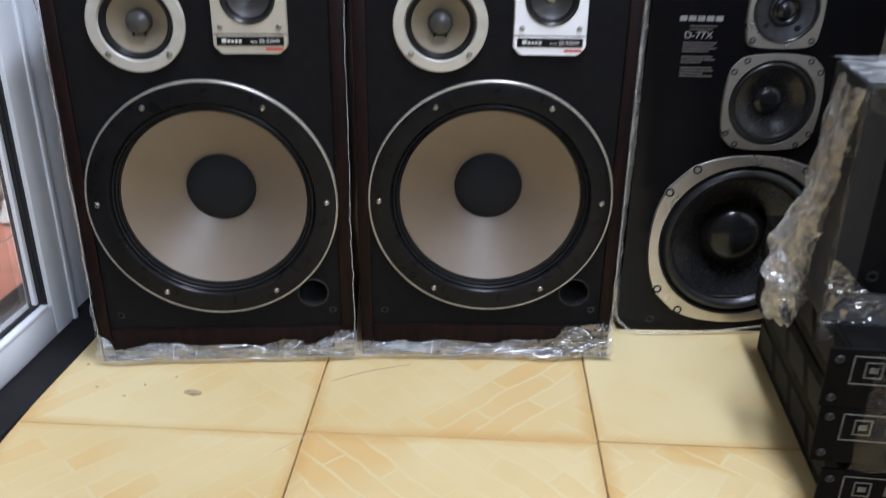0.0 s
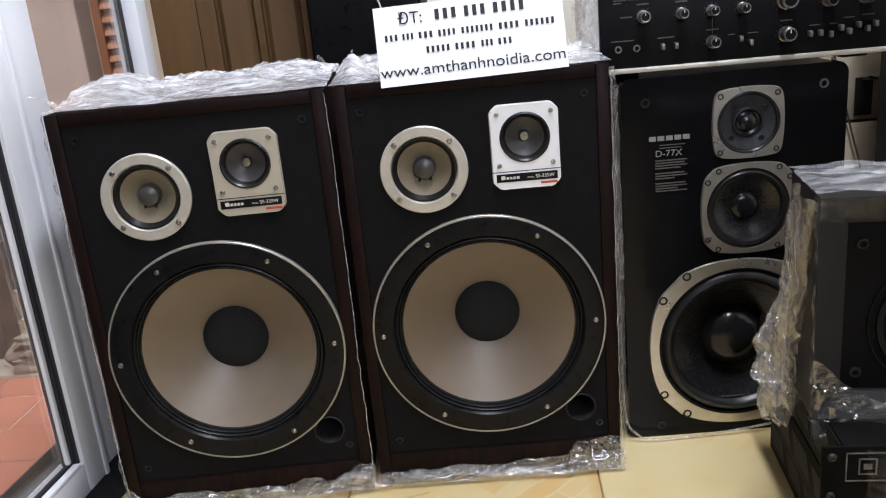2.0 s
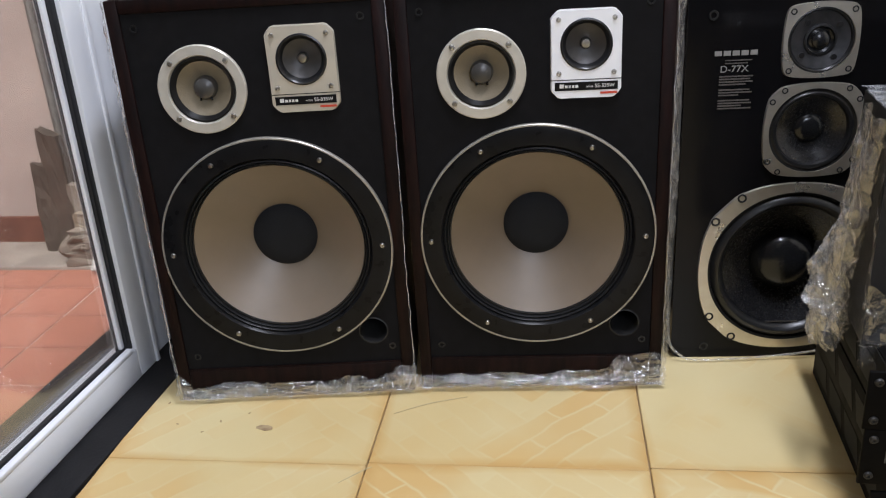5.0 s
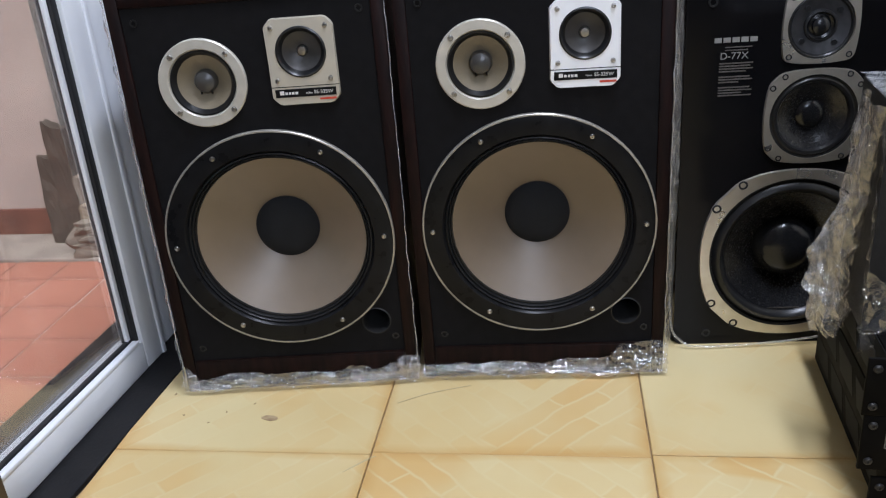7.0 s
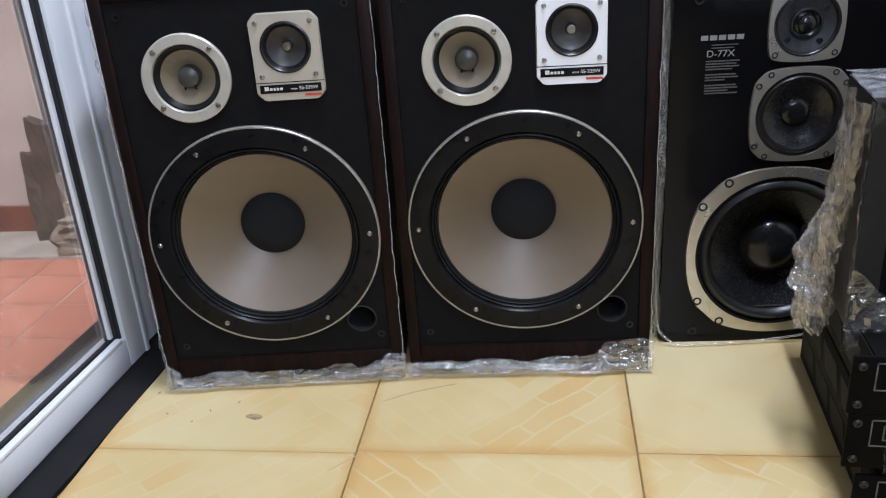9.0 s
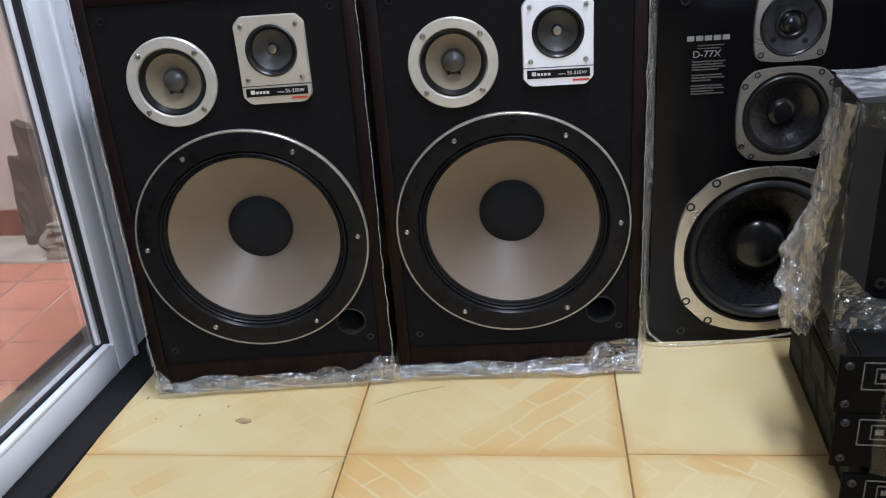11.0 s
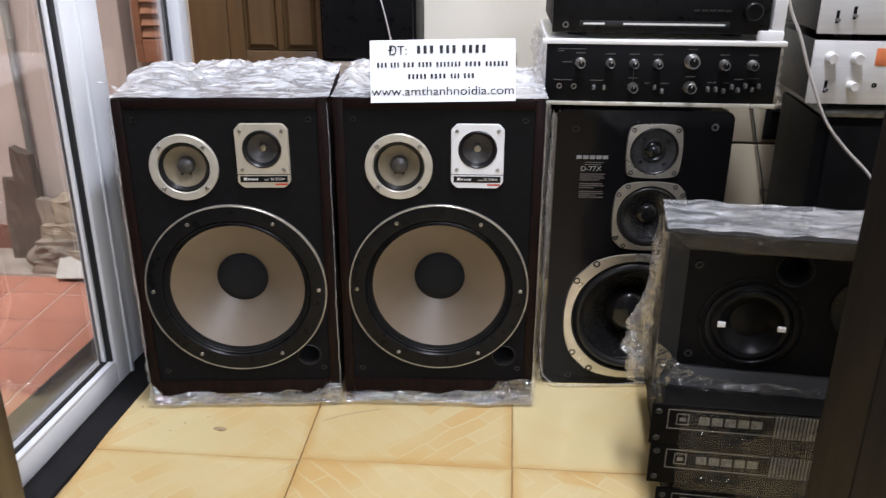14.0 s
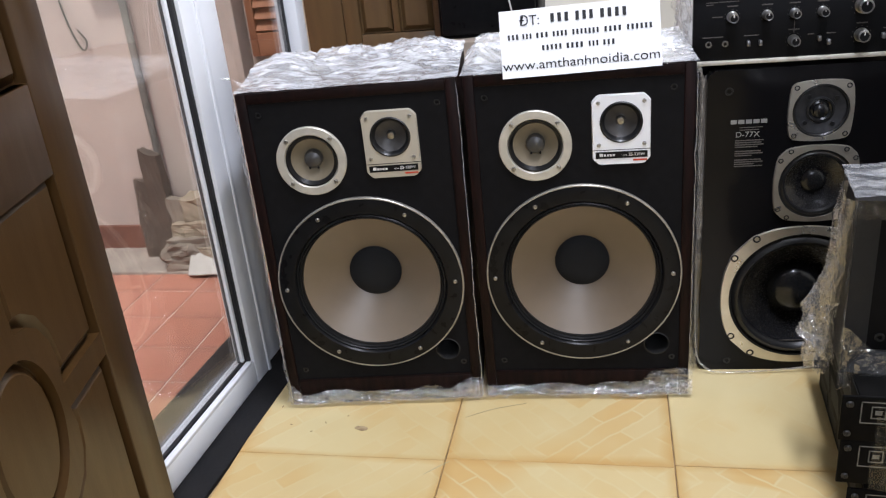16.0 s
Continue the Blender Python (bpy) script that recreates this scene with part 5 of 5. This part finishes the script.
def panelled_leaf(name, m, label, W=0.82, mid=0.795, stile=0.085, handle=1, wood=M_LEAF):
    """A door leaf from x 0 to W, faced to -y, 2.05 high, with raised panels above and a carved field below."""
    d = thing(name, m, label, "door", "panelled wooden doors", "structure")
    part("stile", box(0, stile, 0, 0.04, 0.01, 2.06, 0.003), wood, d)
    part("stile", box(W - stile, W, 0, 0.04, 0.01, 2.06, 0.003), wood, d)
    a, b = stile + 0.0005, W - stile - 0.0005
    rails = ((0.01, 0.13), (mid - 0.115, mid), (1.30, 1.40), (1.95, 2.06))
    for z0, z1 in rails:
        part("rail", box(a, b, 0, 0.04, z0, z1, 0.003), wood, d)
    part("core", box(stile - 0.002, W - stile + 0.002, 0.0185, 0.032, 0.125, 1.96), wood, d)
    cols, gap = (2, 0.02) if W < 0.5 else (4, 0.037)
    lead = 0.0 if W < 0.5 else 0.135
    wide = (b - a - lead + gap) / cols
    for z0, z1 in ((mid, 1.30), (1.40, 1.95)):
        for k in range(cols):
            x0 = a + lead + k * wide
            field(d, x0, x0 + wide - gap, z0, z1, wood)
            if k:
                part("mullion", box(x0 - gap + 0.0005, x0 - 0.0005, 0, 0.0395, z0 + 0.0005, z1 - 0.0005, 0.003), wood, d)
        if lead:
            part("side_board", box(a, a + lead - 0.0005, 0, 0.0395, z0 + 0.0005, z1 - 0.0005, 0.003), wood, d)
    if W < 0.5:
        field(d, a, b, 0.13, mid - 0.115, wood)
        return d
    cx, cz, hw = W - 0.31, 0.436, 0.224
    loops = []
    for s in (-1, 1):
        for t in (-1, 1):
            far = 0.25 if t > 0 else 0.29
            pts = [(cx + s * hw, cz + t * far), (cx + s * hw, cz + t * 0.017), (cx + s * 0.096, cz + t * 0.017), (cx + s * 0.101, cz + t * 0.045), (cx + s * 0.095, cz + t * 0.078), (cx + s * 0.078, cz + t * 0.104), (cx + s * 0.055, cz + t * 0.118), (cx + s * 0.028, cz + t * 0.124), (cx + s * 0.028, cz + t * far)]
            loops.append(pts)
            part("corner_panel", raised(pts), wood, d)
    ring = [(cx + 0.078 * math.cos(2 * math.pi * k / 48), cz + 0.098 * math.sin(2 * math.pi * k / 48)) for k in range(48)]
    loops.append(ring)
    part("oval_panel", raised(ring), wood, d)
    plate_ = bmesh.new()
    edges = []
    for loop in [[(a, 0.1305), (b, 0.1305), (b, mid - 0.1155), (a, mid - 0.1155)]] + loops:
        vs = [plate_.verts.new((x, 0.0015, z)) for x, z in loop]
        edges += [plate_.edges.new((vs[k], vs[(k + 1) % len(vs)])) for k in range(len(vs))]
    bmesh.ops.triangle_fill(plate_, edges=edges, use_beauty=True)
    part("carved_field", plate_, wood, d, smooth=False)
    if handle:
        part("handle", tube(glide([(0.045, 0.0, 1.02), (0.045, -0.04, 1.02), (0.06, -0.05, 1.02), (0.15, -0.05, 1.02)], 6), 0.008, 10), M_KNOB, d, "metal lever handle")
    return d


def raised(pts):
    """A pocket with sloping walls round a raised field, over an outline in x and z."""
    bm = bmesh.new()
    f = bm.faces.new([bm.verts.new((x, 0.0015, z)) for x, z in pts])
    for inset, y in ((0.016, 0.0165), (0.003, 0.0165), (0.013, 0.006)):
        bmesh.ops.inset_region(bm, faces=[f], thickness=inset, depth=0.0, use_even_offset=True, use_boundary=True)
        for v in f.verts:
            v.co.y = y
    return bm


def field(d, x0, x1, z0, z1, wood):
    part("panel", raised([(x0, z0), (x1, z0), (x1, z1), (x0, z1)]), wood, d)


panelled_leaf("door_1", pose(-0.2195, 0.052, 0, 0, 0, 102.1), "brown varnished wooden door leaf with carved panels, standing open", handle=0)
# door_2 faces away from the lamp: its shade is in the wood colour
panelled_leaf("door_2", pose(0.784, 0.715, 0, 0, 0, -80.0), "wooden door leaf with panels, standing open, shade put into its dark colour", wood=M_DARKWOOD_SHADE)
panelled_leaf("door_3", pose(-0.415, 2.16, 0), "brown varnished panelled wooden door against the back wall", W=0.297, mid=0.603, stile=0.045, handle=0, wood=M_LEAF_LIT)
d3 = bpy.data.objects["door_3"]
part("door_frame", box(-0.112, -0.002, 0.004, 0.06, 0.0, 2.1, 0.003), M_LEAF_LIT, d3)

# ---- yard clutter ----
jb = thing("junction_box", pose(-1.70, 3.03, 0.715), "white plastic junction box on the yard wall", "junction box")
part("body", box(-0.065, 0.065, 0.012, 0.07, 0, 0.12, 0.006), M_PLATE_WHITE, jb)
part("lid", box(-0.06, 0.06, 0.0, 0.0115, 0.005, 0.115, 0.005), M_PLATE_WHITE, jb)


def strip(u, v):
    return crumple(Vector((-1.475 + (0.05 - 0.02 * v) * u + 0.02 * math.sin(v * 4), 3.078, 0.46 - 0.30 * v)), 0.008, 14, 6)


single("torn_paper", sheet(8, 24, strip), M_CARD_DIRTY, "torn brown paper strip stuck to the yard wall", "paper", smooth=False)
single("drain_pipe", tube([(-1.62, 3.065, -0.2 + 0.055 * k) for k in range(18)], 0.016, 12), M_PIPE, "grey drain pipe down the yard wall", "pipe")
lv = thing("louvred_shutter", pose(-1.10, 3.06, 0.40), "red-brown louvred wooden shutter on the yard wall", "shutter")
part("frame", box(0, 0.03, 0, 0.035, 0, 1.4, 0.003), M_BROWNPANEL, lv)
part("frame", box(0.47, 0.5, 0, 0.035, 0, 1.4, 0.003), M_BROWNPANEL, lv)
part("frame_rail", box(0.0305, 0.4695, 0, 0.035, 0, 0.09, 0.003), M_BROWNPANEL, lv)
part("frame_rail", box(0.0305, 0.4695, 0, 0.035, 1.33, 1.4, 0.003), M_BROWNPANEL, lv)
for k in range(27):
    part("slat", box(-0.219, 0.219, -0.004, 0.004, -0.022, 0.022), M_BROWNPANEL, lv, smooth=False).matrix_local = pose(0.25, 0.018, 0.115 + k * 0.045, -35)
heap = ((-1.655, 3.0, 0.17, 0.03, 0.37, 4, M_CARD_DARK), (-1.585, 2.96, 0.11, 0.04, 0.50, -12, M_CARD_DARK), (-1.50, 2.95, 0.13, 0.04, 0.30, 14, M_CARD_DIRTY))
for x, y, sx, sy, sz, rz, m_ in heap:
    b = box(-sx / 2, sx / 2, -sy / 2, sy / 2, 0, sz)
    bmesh.ops.subdivide_edges(b, edges=list(b.edges), cuts=7, use_grid_fill=True)
    for v in b.verts:
        k = v.co.z / sz
        v.co.x = v.co.x * (1 - 0.15 * k) + 0.03 * k * math.sin(x * 40)
        v.co.z -= 0.25 * k * (v.co.x + sx / 2)
        v.co = crumple(v.co, 0.009, 11, x)
        v.co.z = max(0.0, v.co.z)
    single("cardboard_sheet", b, m_, "grimy torn cardboard propped against the yard wall", "cardboard", "heap of cardboard in the yard", m=pose(x, y, -0.44, 0, 0, rz), smooth=False)
flats = ((-1.43, 2.94, 0.27, 0.20, 0.05, 6, M_CARD_DIRTY), (-1.43, 2.95, 0.25, 0.18, 0.045, -7, M_CARD), (-1.43, 2.945, 0.25, 0.17, 0.04, 11, M_CARD_DIRTY), (-1.42, 2.96, 0.22, 0.15, 0.055, -3, M_CARD), (-1.42, 2.975, 0.13, 0.11, 0.10, 9, M_CARD))
level = -0.44
for x, y, sx, sy, sz, rz, m_ in flats:
    b = box(-sx / 2, sx / 2, -sy / 2, sy / 2, 0, sz)
    bmesh.ops.subdivide_edges(b, edges=list(b.edges), cuts=5, use_grid_fill=True)
    for v in b.verts:
        low = v.co.z < 0.001
        v.co = crumple(v.co, 0.012, 12, x + sz)
        v.co.z = 0.0 if low else max(0.004, v.co.z)
    single("cardboard_box", b, m_, "flattened beige cardboard box stacked in the yard", "box", "stack of flattened boxes in the yard", m=pose(x, y, level, 0, 0, rz), smooth=False)
    level += sz


def sack(u, v):
    a = 2 * math.pi * u
    r = 0.075 * math.sin(math.pi * (0.12 + 0.8 * v)) ** 0.6
    return crumple(Vector((-1.50 + 1.3 * r * math.cos(a), 2.87 + 0.7 * r * math.sin(a), -0.438 + 0.11 * v)), 0.03, 9, 31)


single("paper_sack", sheet(28, 16, sack), M_CARD_DIRTY, "dusty crumpled paper sack on the yard floor", "sack", smooth=False)
pp = bmesh.new()
box(-0.08, 0.08, 0.0, 0.14, 0, 0.01, 0.002, bm=pp)
single("paper_stack", pp, M_YARDPAPER, "stack of white papers on the yard floor", "paper", m=pose(-1.36, 2.79, -0.44, 42, 0, 6))
hk = glide([(-1.93, 3.09, 1.1), (-1.92, 3.085, 0.8), (-1.9, 3.08, 0.6), (-1.86, 3.08, 0.47), (-1.83, 3.08, 0.5), (-1.86, 3.08, 0.55)], 8)
single("wall_cable", tube(hk, 0.004, 6), M_DARKCABLE, "dark cable looped on the yard wall", "cable")

# ---- dirt and pieces of the floors ----
rs = random.Random(4)
for k, (x, y, r) in enumerate(((-0.181, 1.185, 0.012), (-0.315, 1.262, 0.004), (-0.37, 1.25, 0.003), (-0.26, 1.20, 0.0025), (-0.33, 1.19, 0.0022), (-0.28, 1.17, 0.002), (-0.22, 1.225, 0.002), (0.71, 1.16, 0.004))):
    b = bmesh.new()
    ring = [b.verts.new((r * (1 + 0.4 * rs.random()) * math.cos(a * 0.7), 0.6 * r * (0.7 + 0.5 * rs.random()) * math.sin(a * 0.7), 0.0)) for a in range(9)]
    b.faces.new(ring)
    top = bmesh.ops.extrude_face_region(b, geom=list(b.faces))
    for v in top["geom"]:
        if isinstance(v, bmesh.types.BMVert):
            v.co.z = 0.0008
    single("dirt_spot", b, M_DIRT, "small brown dirt mark on the floor tiles", "dirt", "dirt marks on the floor", m=pose(x, y, 0.0002, 0, 0, 40 * k))


for pts, w in ((((0.02, 1.232), (0.07, 1.262), (0.135, 1.286)), 0.0011), (((-0.03, 1.055), (0.0, 1.085), (0.012, 1.094)), 0.0012)):
    b = bmesh.new()
    run = glide([(x, y, 0.0007) for x, y in pts], 8)
    rows_ = []
    for k, p in enumerate(run):
        d = (run[min(k + 1, len(run) - 1)] - run[max(k - 1, 0)]).normalized()
        q = Vector((-d.y, d.x, 0)) * w * (0.3 + 0.7 * math.sin(math.pi * (k + 0.5) / len(run)))
        rows_.append([b.verts.new(p + q), b.verts.new(p - q), b.verts.new(p - q - Vector((0, 0, 0.0006))), b.verts.new(p + q - Vector((0, 0, 0.0006)))])
    for u_, v_ in zip(rows_, rows_[1:]):
        for k in range(4):
            b.faces.new((u_[k], u_[(k + 1) % 4], v_[(k + 1) % 4], v_[k]))
    single("scratch_mark", b, M_SCUFF, "thin dark scuff line across the floor tiles", "scuff mark", "scuff marks on the floor")


def tile_mesh(name, size, material):
    bm = box(-size / 2, size / 2, -size / 2, size / 2, -0.008, 0.0, 0.0012, seg=1)
    me = bpy.data.meshes.new(name)
    bm.to_mesh(me)
    bm.free()
    me.materials.append(material)
    return me


tile = tile_mesh("floor_tile", 0.4058, M_TILE)
for i in range(6):
    for j in range(-8, 3):
        x, y = -0.405 + 0.408 * (i + 0.5), 1.0985 + 0.006 * i + 0.407 * (j + 0.5)
        o = new("floor_tile", tile)
        o.parent = floor
        o.matrix_local = pose(x, y, rs.uniform(-0.0005, 0.0002), 0, 0, 90 * rs.randrange(4))
terra = tile_mesh("yard_tile", 0.2145, M_TERRA)
for i in range(16):
    for j in range(15):
        o = new("yard_tile", terra)
        o.parent = yard
        o.matrix_local = pose(-1.365 + 0.22 * (i - 11.5), 2.236 + 0.22 * (j - 9.5), -0.4545 + rs.uniform(-0.0008, 0.0004), 0, 0, 90 * rs.randrange(4))
